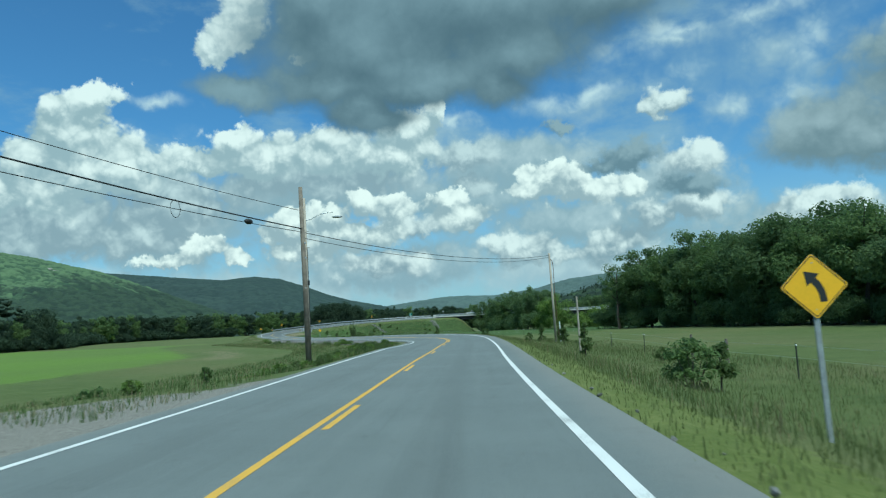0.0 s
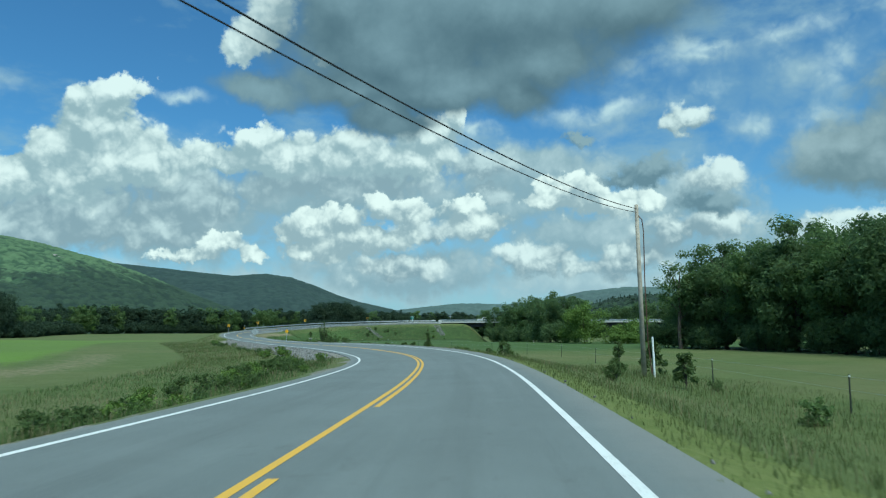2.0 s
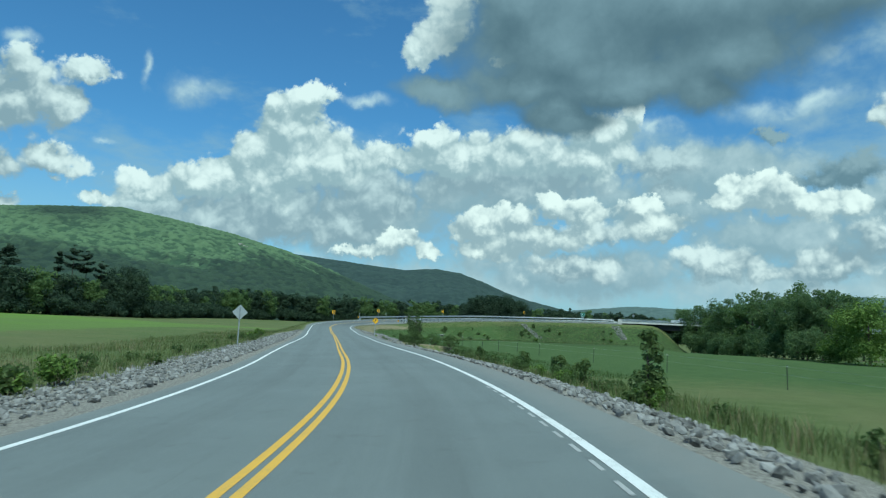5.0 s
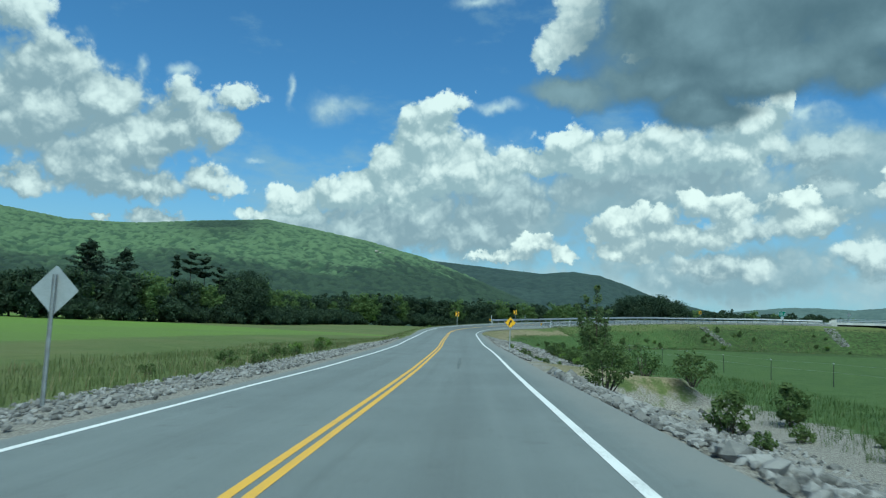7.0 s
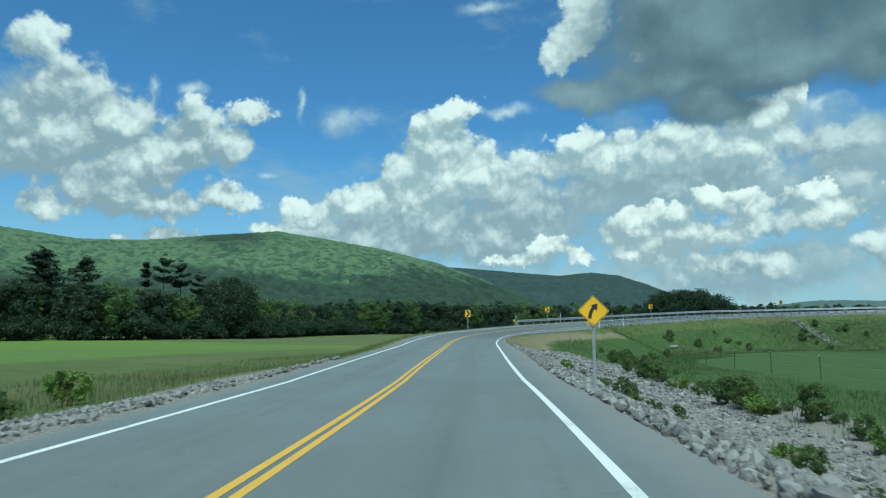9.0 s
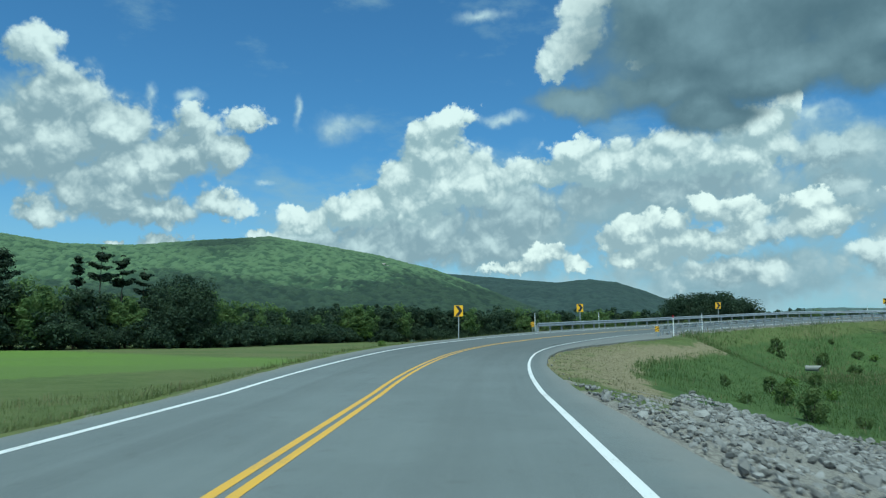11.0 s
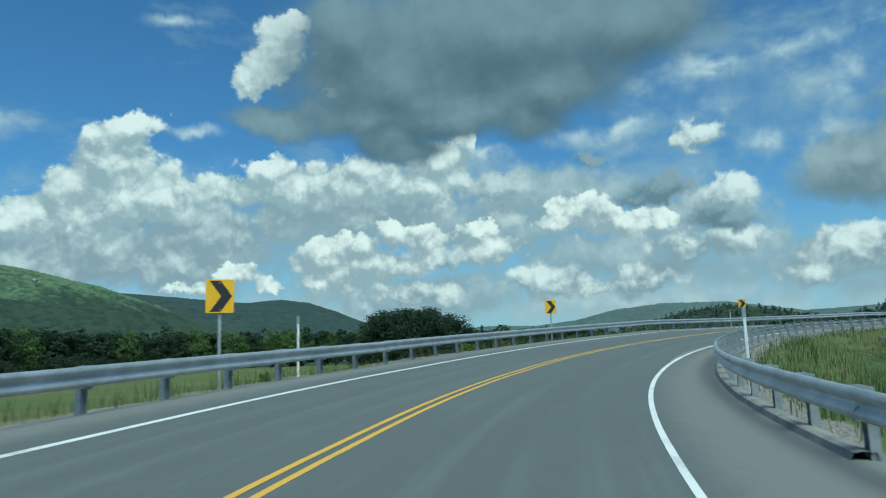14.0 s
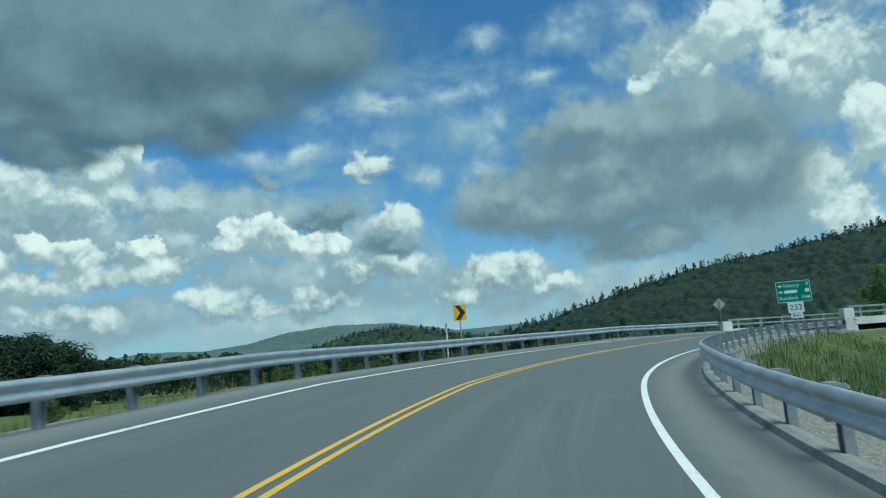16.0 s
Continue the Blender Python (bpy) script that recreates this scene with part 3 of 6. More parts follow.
on_left = gu < 0
zone("crop", np.where(on_left, smooth(-gu, 26, 40) * (1 - smooth(-gu, 150, 260) * 0.4), 0) * smooth(gs, -40, -20) * (1 - smooth(gs, 254, 276)))
pad = np.where(~on_left, (1 - smooth(gd, 6.5, 9.0)) * smooth(gs, 149.2, 150.8) * (1 - smooth(gs + 1.33 * gu, 165.8, 167.0)), 0)
zone("lush", np.where(~on_left, smooth(gd, 3.0, 4.5) * (1 - smooth(gd, 120, 200)) * np.maximum(smooth(gs, 196, 212), smooth(gs, 105, 150) * (0.85 * smooth(gd, 6.0, 8.0))), 0))
zone("straw", 0.58 * np.where(~on_left, (1 - smooth(gd, 2.0, 3.0)) * smooth(gs, 211, 217) * (1 - smooth(gs, 240, 250)), 0) + 0.62 * pad + np.where(on_left, np.exp(-((-gu - 27) / 5.0) ** 2) * 0.50 * smooth(gs, 62, 80) * (1 - smooth(gs, 128, 146)), 0) + np.where(on_left, 0.5 * smooth(gd, 0.3, 1.5) * (1 - smooth(gd, 2, 5)) * smooth(gs, 190, 205), 0)
     + np.where(on_left, 0.55 * (1 - smooth(gd, 1.5, 3.5)) * smooth(gs, 254, 262), 0)
     + np.where(~on_left, 0.80 * smooth(gd, 1.6, 2.5) * (1 - smooth(gd, 3.2, 4.2)) * smooth(gs, 208, 218) * (1 - smooth(gs, 254, 260)), 0))
zone("verge", np.where(~on_left, 0.9 * (1 - smooth(gd, 1.2, 2.6)) * (1 - smooth(gs, 70, 85)), 0)
     + np.where(~on_left, 0.36 * (1 - smooth(gd, 2.0, 3.0)) * smooth(gs, 211, 217) * (1 - smooth(gs, 252, 256)), 0)
     + np.where(on_left, 0.5 * (1 - smooth(gd, 1.0, 3.0)) * smooth(gs, 190, 205), 0))
pull_off = np.where(on_left, (1 - smooth(gd, 7.5, 9.5)) * (1 - smooth(gs, 2, 9 - 0.6 * np.clip(gd, 0, 8))), 0)
stony = np.where(on_left, (1 - smooth(gd, 3.0, 4.6)) * smooth(gs, 82, 90) * (1 - smooth(gs, 183, 195)), 0)
stony = stony + np.where(~on_left, (1 - smooth(gd, 1.8, 3.2)) * smooth(gs, 84, 98) * (1 - smooth(gs, 128, 138)) + (1 - smooth(gd, 8.0, 9.5)) * smooth(gs, 128, 138) * (1 - smooth(gs, 204, 211)) + (1 - smooth(gd, 7.5, 9.0)) * smooth(gs, 203, 208) * (1 - smooth(gs, 213, 221)), 0)
stony = stony * (1 - 0.75 * pad) * (1 - (~on_left) * smooth(gs, 207, 212) * (1 - smooth(gs, 250, 254)) * (1 - smooth(gd, 1.8, 2.6)))
stony = stony + (1 - smooth(gd, 0.25, 0.6)) * np.where(~on_left & (gs < 82), 0.15, np.where(~on_left & (gs > 214), 0.3, 0.8)) + 0.75 * (1 - smooth(gd, 0.7, 1.3)) * smooth(gs, 254, 260)
zone("gravel", np.clip(pull_off + stony, 0, 1))
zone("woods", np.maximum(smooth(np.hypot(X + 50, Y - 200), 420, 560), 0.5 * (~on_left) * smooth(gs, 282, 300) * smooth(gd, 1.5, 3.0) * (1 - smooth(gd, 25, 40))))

# ---- road ----
road_s = np.arange(-58, 344, 1.0)
across = np.linspace(0, 1, 13)
prof = [(np.interp(road_s, STATION, EDGE_L) * (1 - k) + np.interp(road_s, STATION, EDGE_R) * k) for k in across]
rows_ = [(prof[0] - 0.02, -0.16)] + [(q, 0.0) for q in prof] + [(prof[-1] + 0.02, -0.16)]
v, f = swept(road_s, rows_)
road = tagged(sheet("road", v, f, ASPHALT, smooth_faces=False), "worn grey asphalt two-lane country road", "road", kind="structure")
# share of the darker, cloud-shaded pavement colour along the road
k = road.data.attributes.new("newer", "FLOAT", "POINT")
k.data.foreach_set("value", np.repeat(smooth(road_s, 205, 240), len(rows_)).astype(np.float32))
k = road.data.attributes.new("along", "FLOAT", "POINT")
k.data.foreach_set("value", np.repeat(road_s, len(rows_)).astype(np.float32))
k = road.data.attributes.new("lane", "FLOAT", "POINT")
k.data.foreach_set("value", np.stack([q for q, _ in rows_], -1).ravel().astype(np.float32))


def marking(name, s0, s1, u, shift, width, mat, label):
    st = np.arange(s0, s1 + 0.01, 0.5)
    u = np.interp(st, STATION, u) + shift
    v, f = swept(st, [(u - width / 2, 0.004), (u + width / 2, 0.004)])
    return tagged(sheet(name, v, f, mat), label, "road marking", kind="structure")


marking("edge_line", -58, 343, WHITE_R, 0.0, np.interp(np.arange(-58, 343.01, 0.5), [205, 222, 262, 276], [0.13, 0.085, 0.085, 0.11]), WHITE_PAINT, "white painted edge line on the asphalt road")
marking("edge_line", -58, 343, WHITE_L, 0.0, 0.14, WHITE_PAINT, "white painted edge line on the asphalt road")
marking("centre_line", -58, 343, YELLOW, -0.10, np.interp(np.arange(-58, 343.01, 0.5), [200, 230], [0.115, 0.085]), YELLOW_PAINT, "solid yellow centre line on the asphalt road")
marking("centre_line", 40.5, 343, YELLOW, 0.10, np.interp(np.arange(40.5, 343.01, 0.5), [200, 230], [0.115, 0.085]), YELLOW_PAINT, "solid yellow centre line on the asphalt road")
for s0 in (-54.4, -42.2, -30.1, -17.9, -5.8, 6.4, 18.5, 30.7):
    marking("centre_dash", s0, s0 + 3, YELLOW, 0.105, 0.115, YELLOW_PAINT, "yellow passing dash beside the centre line")

for k in range(18):
    s0 = 87.0 + 0.95 * k
    marking("worn_line", s0, s0 + 0.75, WHITE_R, -0.19 + 0.004 * k, 0.05, WORN_PAINT, "worn broken remains of an older white line")

st = np.arange(275, 288, 0.5)
su = np.interp(st, STATION, WHITE_R) - 0.09 - 0.10 * np.sin(np.pi * (st - 275) / 13)
v, f = swept(st, [(su - 0.02, 0.004), (su + 0.02, 0.004)])
tagged(sheet("worn_line", v, f, WORN_PAINT), "worn remains of an older white line", "road marking", kind="structure")

# the paved apron's seam, tyre marks
TAR = plain("tar_seam", (0.045, 0.047, 0.048), 0.7, 0.0, 0.3, 8.0)
st = np.arange(238, 256.1, 0.5)
su = np.interp(st, [238, 247, 252, 256, 264], [4.93, 4.89, 4.81, 4.74, 4.71]) + 0.02 * np.sin(st * 1.9)
v, f = swept(st, [(su - 0.035, 0.004), (su + 0.035, 0.004)])
tagged(sheet("tar_seam", v, f, TAR), "dark crack line between road and paved apron", "road marking", kind="structure")


def tyre_mark_material():
    m, n, b = material("tyre_rubber_mark", 0.9, 0.0, 0.2)
    at = place(n)
    n.put(b.inputs["Base Color"], (0.085, 0.090, 0.092, 1))
    clear = n.add("ShaderNodeBsdfTransparent")
    mixer = n.add("ShaderNodeMixShader")
    n.put(mixer.inputs[0], n.ramp(n.noise(at, 7.0, 5.0, 0.7), 0.35, 0.75, 0.0, 0.5))
    n.put(mixer.inputs[1], clear.outputs[0])
    n.put(mixer.inputs[2], b.outputs[0])
    n.put(m.node_tree.nodes["Material Output"].inputs[0], mixer.outputs[0])
    return m


TYRE_MARK = tyre_mark_material()
for s0, s1, u0, w_ in ((149.5, 158.5, 1.53, 0.15), (235.5, 238.5, 3.1, 0.28)):
    st = np.arange(s0, s1, 0.25)
    wide_ = w_ * np.sin(np.pi * (st - s0 + 0.1) / (s1 - s0 + 0.2)) ** 0.5
    v, f = swept(st, [(u0 - wide_ / 2, 0.005), (u0 + wide_ / 2, 0.005)])
    tagged(sheet("tyre_mark", v, f, TYRE_MARK), "faint dark tyre mark on the asphalt", "road marking", kind="structure")

# ---- hills ----
def wooded_material(name, light, shade, dark, dark_shade):
    """A canopy seen from afar: crown by crown tones between broad-leaved woods and the dark of conifers and painted
    cloud shade.
    """
    m, n, b = material(name, 0.9, 0.0, 0.2)
    at = place(n)

    def given(key):
        k = n.add("ShaderNodeAttribute")
        k.attribute_name = key
        return k.outputs["Fac"]

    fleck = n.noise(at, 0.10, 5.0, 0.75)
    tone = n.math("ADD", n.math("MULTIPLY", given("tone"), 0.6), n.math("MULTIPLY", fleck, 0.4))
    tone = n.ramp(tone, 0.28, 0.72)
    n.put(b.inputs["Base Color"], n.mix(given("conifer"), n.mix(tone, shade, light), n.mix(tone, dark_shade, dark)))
    bumped(n, b, fleck, 1.0, 2.5)
    return m


def hill(name, crest, eye, far, foot, back, label, mat, spacing, high, seed, turn_step, rows, conifer):
    """A ridge: its crest line as bearings and heights in degrees seen from eye, its surface domed by tree crowns."""
    az = np.arange(crest[0][0], crest[-1][0] - 0.01, -turn_step)
    el = np.interp(-az, [-c[0] for c in crest], [c[1] for c in crest])
    t = np.linspace(0, 1, rows)
    dist = np.concatenate([foot + (far - foot) * t, np.linspace(far, back, 8)[1:]])
    rise_ = np.concatenate([smooth(t, 0, 1.0) * 0.55 + t ** 1.4 * 0.45, np.linspace(1, 0.1, 8)[1:]])
    A, D = np.meshgrid(np.radians(az), dist, indexing="ij")
    T = np.broadcast_to(rise_[None], A.shape)
    px, py = eye[0] - np.sin(A) * D, eye[1] + np.cos(A) * D
    H = (far * np.tan(np.radians(el)))[:, None] * T
    swell = 0.6 * waves(px, py, far * 0.20, seed) + 0.4 * waves(px, py, far * 0.08, seed + 2)
    H = H + swell * 0.085 * far * math.tan(radians(6)) * np.sin(np.pi * np.clip(T, 0, 1)) - 4
    # the nearest of jittered crown centres
    best, tone = np.full(px.shape, 9.0), np.zeros(px.shape)
    cx_, cy_ = np.floor(px / spacing), np.floor(py / spacing)

    def chance(a, b, k):
        q = np.sin(a * 127.1 + b * 311.7 + k * 74.7 + seed) * 43758.5453
        return q - np.floor(q)

    for i in (-1, 0, 1):
        for j in (-1, 0, 1):
            a, b = cx_ + i, cy_ + j
            d = np.hypot(px - (a + chance(a, b, 1)) * spacing, py - (b + chance(a, b, 2)) * spacing) / spacing
            near_ = d < best
            best, tone = np.where(near_, d, best), np.where(near_, chance(a, b, 3), tone)
    H = H + high * (0.55 + 0.75 * tone) * (1 - np.clip(best, 0, 1) ** 2)
    ob = sheet(name, np.stack([px, py, H], -1).reshape(-1, 3), grid_faces(len(az), len(dist)), mat, smooth_faces=True)
    for key, value in (("tone", tone), ("conifer", np.clip(conifer(np.degrees(A), T, 0.5 * waves(px, py, far * 0.12, seed + 5) + 0.6 * (chance(np.floor(px / spacing), np.floor(py / spacing), 5) - 0.5)), 0, 1))):
        k = ob.data.attributes.new(key, "FLOAT", "POINT")
        k.data.foreach_set("value", value.ravel().astype(np.float32))
    return tagged(ob, label, "hill", kind="structure")


# paler pair for sunlit slopes, darker pair for conifers and cloud shade
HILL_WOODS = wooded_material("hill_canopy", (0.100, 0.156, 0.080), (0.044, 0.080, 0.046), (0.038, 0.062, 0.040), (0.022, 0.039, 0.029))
# the ridge's cloud shade and bluish haze lie in these dark colours
SHADED_RIDGE = wooded_material("far_ridge_woods", (0.044, 0.070, 0.060), (0.030, 0.050, 0.046), (0.036, 0.058, 0.052), (0.026, 0.044, 0.042))
PINE_WOODS = wooded_material("pine_hill_canopy", (0.056, 0.092, 0.040), (0.030, 0.052, 0.028), (0.024, 0.040, 0.028), (0.014, 0.025, 0.019))
# aerial haze is mixed into these pale, bluish tones
HAZY_WOODS = wooded_material("distant_hill_woods", (0.098, 0.140, 0.126), (0.078, 0.116, 0.106), (0.080, 0.116, 0.108), (0.066, 0.098, 0.094))


def left_conifers_and_shade(az, t, rough):
    # belt, east end and knob: cloud shade coloured in along with conifers
    belt = 1 - smooth(t + 0.12 * rough, 0.30, 0.44)
    east = (1 - smooth(az + 6 * rough + 8 * smooth(t, 0.4, 1.0), 29.5, 33.5)) * (1 - 0.4 * smooth(t, 0.93, 1.0))
    knob = np.exp(-((az - 42.5) / 2.8) ** 2 - ((t - 0.86) / 0.16) ** 2) * 1.3
    return belt + east + knob + 0.5 * smooth(rough, 0.35, 0.75)


EYE = (-10.0, 60.0)
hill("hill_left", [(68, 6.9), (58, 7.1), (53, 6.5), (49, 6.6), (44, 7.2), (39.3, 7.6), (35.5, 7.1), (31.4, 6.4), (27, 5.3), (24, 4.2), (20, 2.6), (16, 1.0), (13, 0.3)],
     EYE, 1850, 620, 2600, "wooded green mountain with sunlit slopes", HILL_WOODS, 9.5, 5.5, 11, 0.11, 300, left_conifers_and_shade)
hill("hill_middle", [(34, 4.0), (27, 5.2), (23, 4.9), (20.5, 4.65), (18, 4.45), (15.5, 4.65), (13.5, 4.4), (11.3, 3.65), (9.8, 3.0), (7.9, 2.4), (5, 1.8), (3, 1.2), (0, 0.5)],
     EYE, 2900, 1300, 3600, "dark wooded mountain ridge in shade", SHADED_RIDGE, 14.0, 4.5, 12, 0.11, 190, lambda az, t, rough: 0.5 + rough)
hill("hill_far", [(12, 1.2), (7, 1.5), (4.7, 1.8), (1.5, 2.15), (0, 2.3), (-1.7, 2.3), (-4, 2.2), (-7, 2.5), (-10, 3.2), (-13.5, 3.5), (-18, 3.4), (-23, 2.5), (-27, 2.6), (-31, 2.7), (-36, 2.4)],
     EYE, 4400, 3300, 4800, "distant pale green hills", HAZY_WOODS, 22.0, 5.0, 13, 0.12, 80, lambda az, t, rough: 0.5 + rough)

# ---- guard rails ----
BEAM = [(0.0, 0.155), (0.045, 0.150), (0.082, 0.115), (0.082, 0.070), (0.020, 0.022), (0.012, 0.0), (0.020, -0.022), (0.082, -0.070), (0.082, -0.115), (0.045, -0.150), (0.0, -0.155)]


def guard_rail(name, s0, s1, side_of, towards, label):
    """A W-beam on steel posts; towards is +1 or -1, the side of the road's middle."""
    rail = thing(name, label, "guard rail", Matrix.Translation(road_point(s0, side_of(s0))))
    inv = rail.matrix_world.inverted()
    # beam panels of 3.8 m, lapped
    st = s0
    k = 0
    while st < s1 - 0.5:
        en = min(st + 3.95, s1)
        ss = np.linspace(st, en, 5)
        lap = 0.004 * (k % 2)
        prof_ = [(np.array([side_of(q) for q in ss]) + towards * (a + 0.10 + lap), 0.56 + b) for a, b in BEAM]
        back_ = [(np.array([side_of(q) for q in ss]) + towards * (a + 0.094 + lap), 0.56 + b) for a, b in BEAM[::-1]]
        v, f = swept(ss, prof_ + back_, True)
        v = v + np.array([0, 0, 0.005 * math.sin(k * 1.7)])
        p = sheet("beam", v, f, STEEL, rail, True)
        p.matrix_parent_inverse = inv
        st, k = st + 3.81, k + 1
    post_me, block_me = None, None
    for st in np.arange(s0 + 0.3, s1, 1.905):
        x, y, z = road_point(st, side_of(st))
        m = pose(x, y, z, 0, 0, road_turn(st))
        if post_me is None:
            bm = bmesh.new()
            box(bm, (0.012, 0.15, 1.22), (0, 0, 0.10))
            box(bm, (0.10, 0.010, 1.22), (0, -0.075, 0.10))
            box(bm, (0.10, 0.010, 1.22), (0, 0.075, 0.10))
            post = part("post", bm, POST_STEEL, rail)
            post_me = post.data
            bm = bmesh.new()
            box(bm, (0.13, 0.15, 0.36), (-towards * 0.02, 0, 0.545), 0.008)
            block = part("blockout", bm, POST_STEEL, rail)
            block_me = block.data
        else:
            post, block = new("post", post_me), new("blockout", block_me)
            post.parent = block.parent = rail
        post.matrix_parent_inverse = block.matrix_parent_inverse = inv
        post.matrix_basis = m @ pose(-towards * 0.06, 0, 0)
        block.matrix_basis = m @ pose(towards * 0.045, 0, 0)
    # rounded end shoe
    bm = bmesh.new()
    box(bm, (0.05, 0.5, 0.34), (towards * 0.10, 0.1, 0.56), 0.02)
    box(bm, (0.16, 0.20, 0.62), (0, 0.1, 0.25), 0.012)
    p = part("end_shoe", bm, STEEL, rail)
    p.matrix_parent_inverse = inv
    x, y, z = road_point(s0, side_of(s0))
    p.matrix_basis = pose(x, y, z, 0, 0, road_turn(s0))
    return rail


LEFT_RAIL = lambda s: float(np.interp(s, [255, 259, 270, 344], [-4.95, -4.72, -4.62, -4.62]))
RIGHT_RAIL = lambda s: float(np.interp(s, [254, 256, 264, 272, 283, 344], [5.85, 5.5, 5.25, 5.12, 5.0, 4.95]))
guard_rail("guard_rail", 255.5, 343, LEFT_RAIL, 1, "galvanised steel guard rail along the outside of the curve")
guard_rail("guard_rail", 254.0, 343, RIGHT_RAIL, -1, "galvanised steel guard rail along the inside of the curve")

# the low asphalt curb below the inner rail
ss = np.arange(258, 343, 1.0)
side = np.array([RIGHT_RAIL(q) for q in ss])
v, f = swept(ss, [(side - 0.20, -0.01), (side - 0.15, 0.07), (side - 0.06, 0.09), (side + 0.06, 0.08), (side + 0.10, -0.1)])
tagged(sheet("curb", v, f, CURB), "low dark asphalt curb under the guard rail", "curb", kind="structure")


# ---- signs ----
def flat_shape(points, thick, y=0.0):
    """A plate in the xz plane from an outline; it faces -y."""
    bm = bmesh.new()
    vs = [bm.verts.new((x, y, z)) for x, z in points]
    fc = bm.faces.new(vs)
    ext = bmesh.ops.extrude_face_region(bm, geom=[fc])
    bmesh.ops.translate(bm, verts=[q for q in ext["geom"] if isinstance(q, bmesh.types.BMVert)], vec=(0, thick, 0))
    bmesh.ops.recalc_face_normals(bm, faces=bm.faces)
    return bm


def rounded(w_, h_, r, turn=0.0):
    pts = []
    for k, (sx, sz) in enumerate(((1, 1), (-1, 1), (-1, -1), (1, -1))):
        for i in range(5):
            a = math.pi / 2 * (k + i / 4)
            pts.append((sx * (w_ / 2 - r) + r * math.cos(a), sz * (h_ / 2 - r) + r * math.sin(a)))
    c, s = math.cos(turn), math.sin(turn)
    return [(x * c - z * s, x * s + z * c) for x, z in pts]


def post_part(parent, low, high, mat=POST_STEEL, width=0.06, y=0.035):
    bm = bmesh.new()
    box(bm, (width, 0.008, high - low), (0, y, (low + high) / 2))
    box(bm, (0.008, 0.035, high - low), (-width / 2, y + 0.015, (low + high) / 2))
    box(bm, (0.008, 0.035, high - low), (width / 2, y + 0.015, (low + high) / 2))
    return part("post", bm, mat, parent)


def bolts(parent, heights):
    for h in heights:
        bm = bmesh.new()
        rod(bm, (0, -0.012, h), (0, 0.0, h), 0.012, sides=8)
        part("bolt", bm, STEEL, parent)


def diamond_sign(label, m, size, high, low, arrow):
    """A diamond warning sign on a steel post; arrow -1 bends left, 1 right, 0 shows its back only."""
    sign = thing("warning_sign", label, "road sign", m)
    q = math.pi / 4
    part("plate", flat_shape([(x, z + high) for x, z in rounded(size, size, size * 0.06, q)], 0.003, 0.002), SIGN_BACK, sign)
    part("face", flat_shape([(x, z + high) for x, z in rounded(size * 0.995, size * 0.995, size * 0.06, q)], 0.002, 0.0), SIGN_YELLOW, sign)
    outer, inner = rounded(size * 0.95, size * 0.95, size * 0.05, q), rounded(size * 0.91, size * 0.91, size * 0.045, q)
    bm = bmesh.new()
    a = [bm.verts.new((x, -0.002, z + high)) for x, z in outer]
    b = [bm.verts.new((x, -0.002, z + high)) for x, z in inner]
    for i in range(len(a)):
        j = (i + 1) % len(a)
        bm.faces.new((a[i], a[j], b[j], b[i]))
    part("border", bm, SIGN_BLACK, sign)
    if arrow:
        t = size * 0.075
        mid, wide = [], []
        for i in range(9):
            k = i / 8
            ang = k * radians(62)
            mid.append((0.17 * size - (1 - math.cos(ang)) * 0.34 * size, -0.34 * size + math.sin(ang) * 0.42 * size + 0.10 * size * k))
        left_, right_ = [], []
        for i, (x, z) in enumerate(mid):
            x2, z2 = mid[min(i + 1, 8)]
            x1, z1 = mid[max(i - 1, 0)]
            dx, dz = x2 - x1, z2 - z1
            n_ = math.hypot(dx, dz)
            left_.append((x - dz / n_ * t, z + dx / n_ * t))
            right_.append((x + dz / n_ * t, z - dx / n_ * t))
        dx, dz = dx / n_, dz / n_
        ex, ez = mid[-1]
        head = [(ex - dz * t * 2.5, ez + dx * t * 2.5), (ex + dx * t * 3.6, ez + dz * t * 3.6), (ex + dz * t * 2.5, ez - dx * t * 2.5)]
        pts = left_ + head + right_[::-1]
        pts = [(-x * arrow, z + high) for x, z in pts]
        bm = flat_shape(pts, 0.002, -0.004)
        bmesh.ops.triangulate(bm, faces=bm.faces)
        part("arrow", bm, SIGN_BLACK, sign)
    post_part(sign, low, high + size * 0.45, width=0.075)
    bolts(sign, (high + size * 0.5, high - size * 0.5))
    return sign


def over_ground(x, y):
    return float(ground_height(x, y)[0])


g = over_ground(7.8, -4.4)
diamond_sign("yellow diamond warning sign with black left-curve arrow", pose(7.76, -4.43, g, 1, -1, -4), 0.76, 1.31 - g, -0.4, -1)
x, y, z = road_point(139, -6.9)
g = over_ground(x, y)
diamond_sign("grey back of a diamond warning sign on its post", pose(x, y, g, 0, 0, 180 + 22), 0.76, 1.13 - g, -0.3, 1)
x, y, z = road_point(179.5, 5.3)
g = over_ground(x, y)
diamond_sign("yellow diamond warning sign with black right-curve arrow", pose(x, y, g, 0, 0, 27), 0.62, 1.18 - g, -0.4, 1)
x, y, z = road_point(349, -8.45)
g = over_ground(x, y)
diamond_sign("grey back of a diamond warning sign by the bridge", pose(-0.96, 317.27, g, 0, 0, 150), 0.76, 7.18 - g, -0.3, 1)


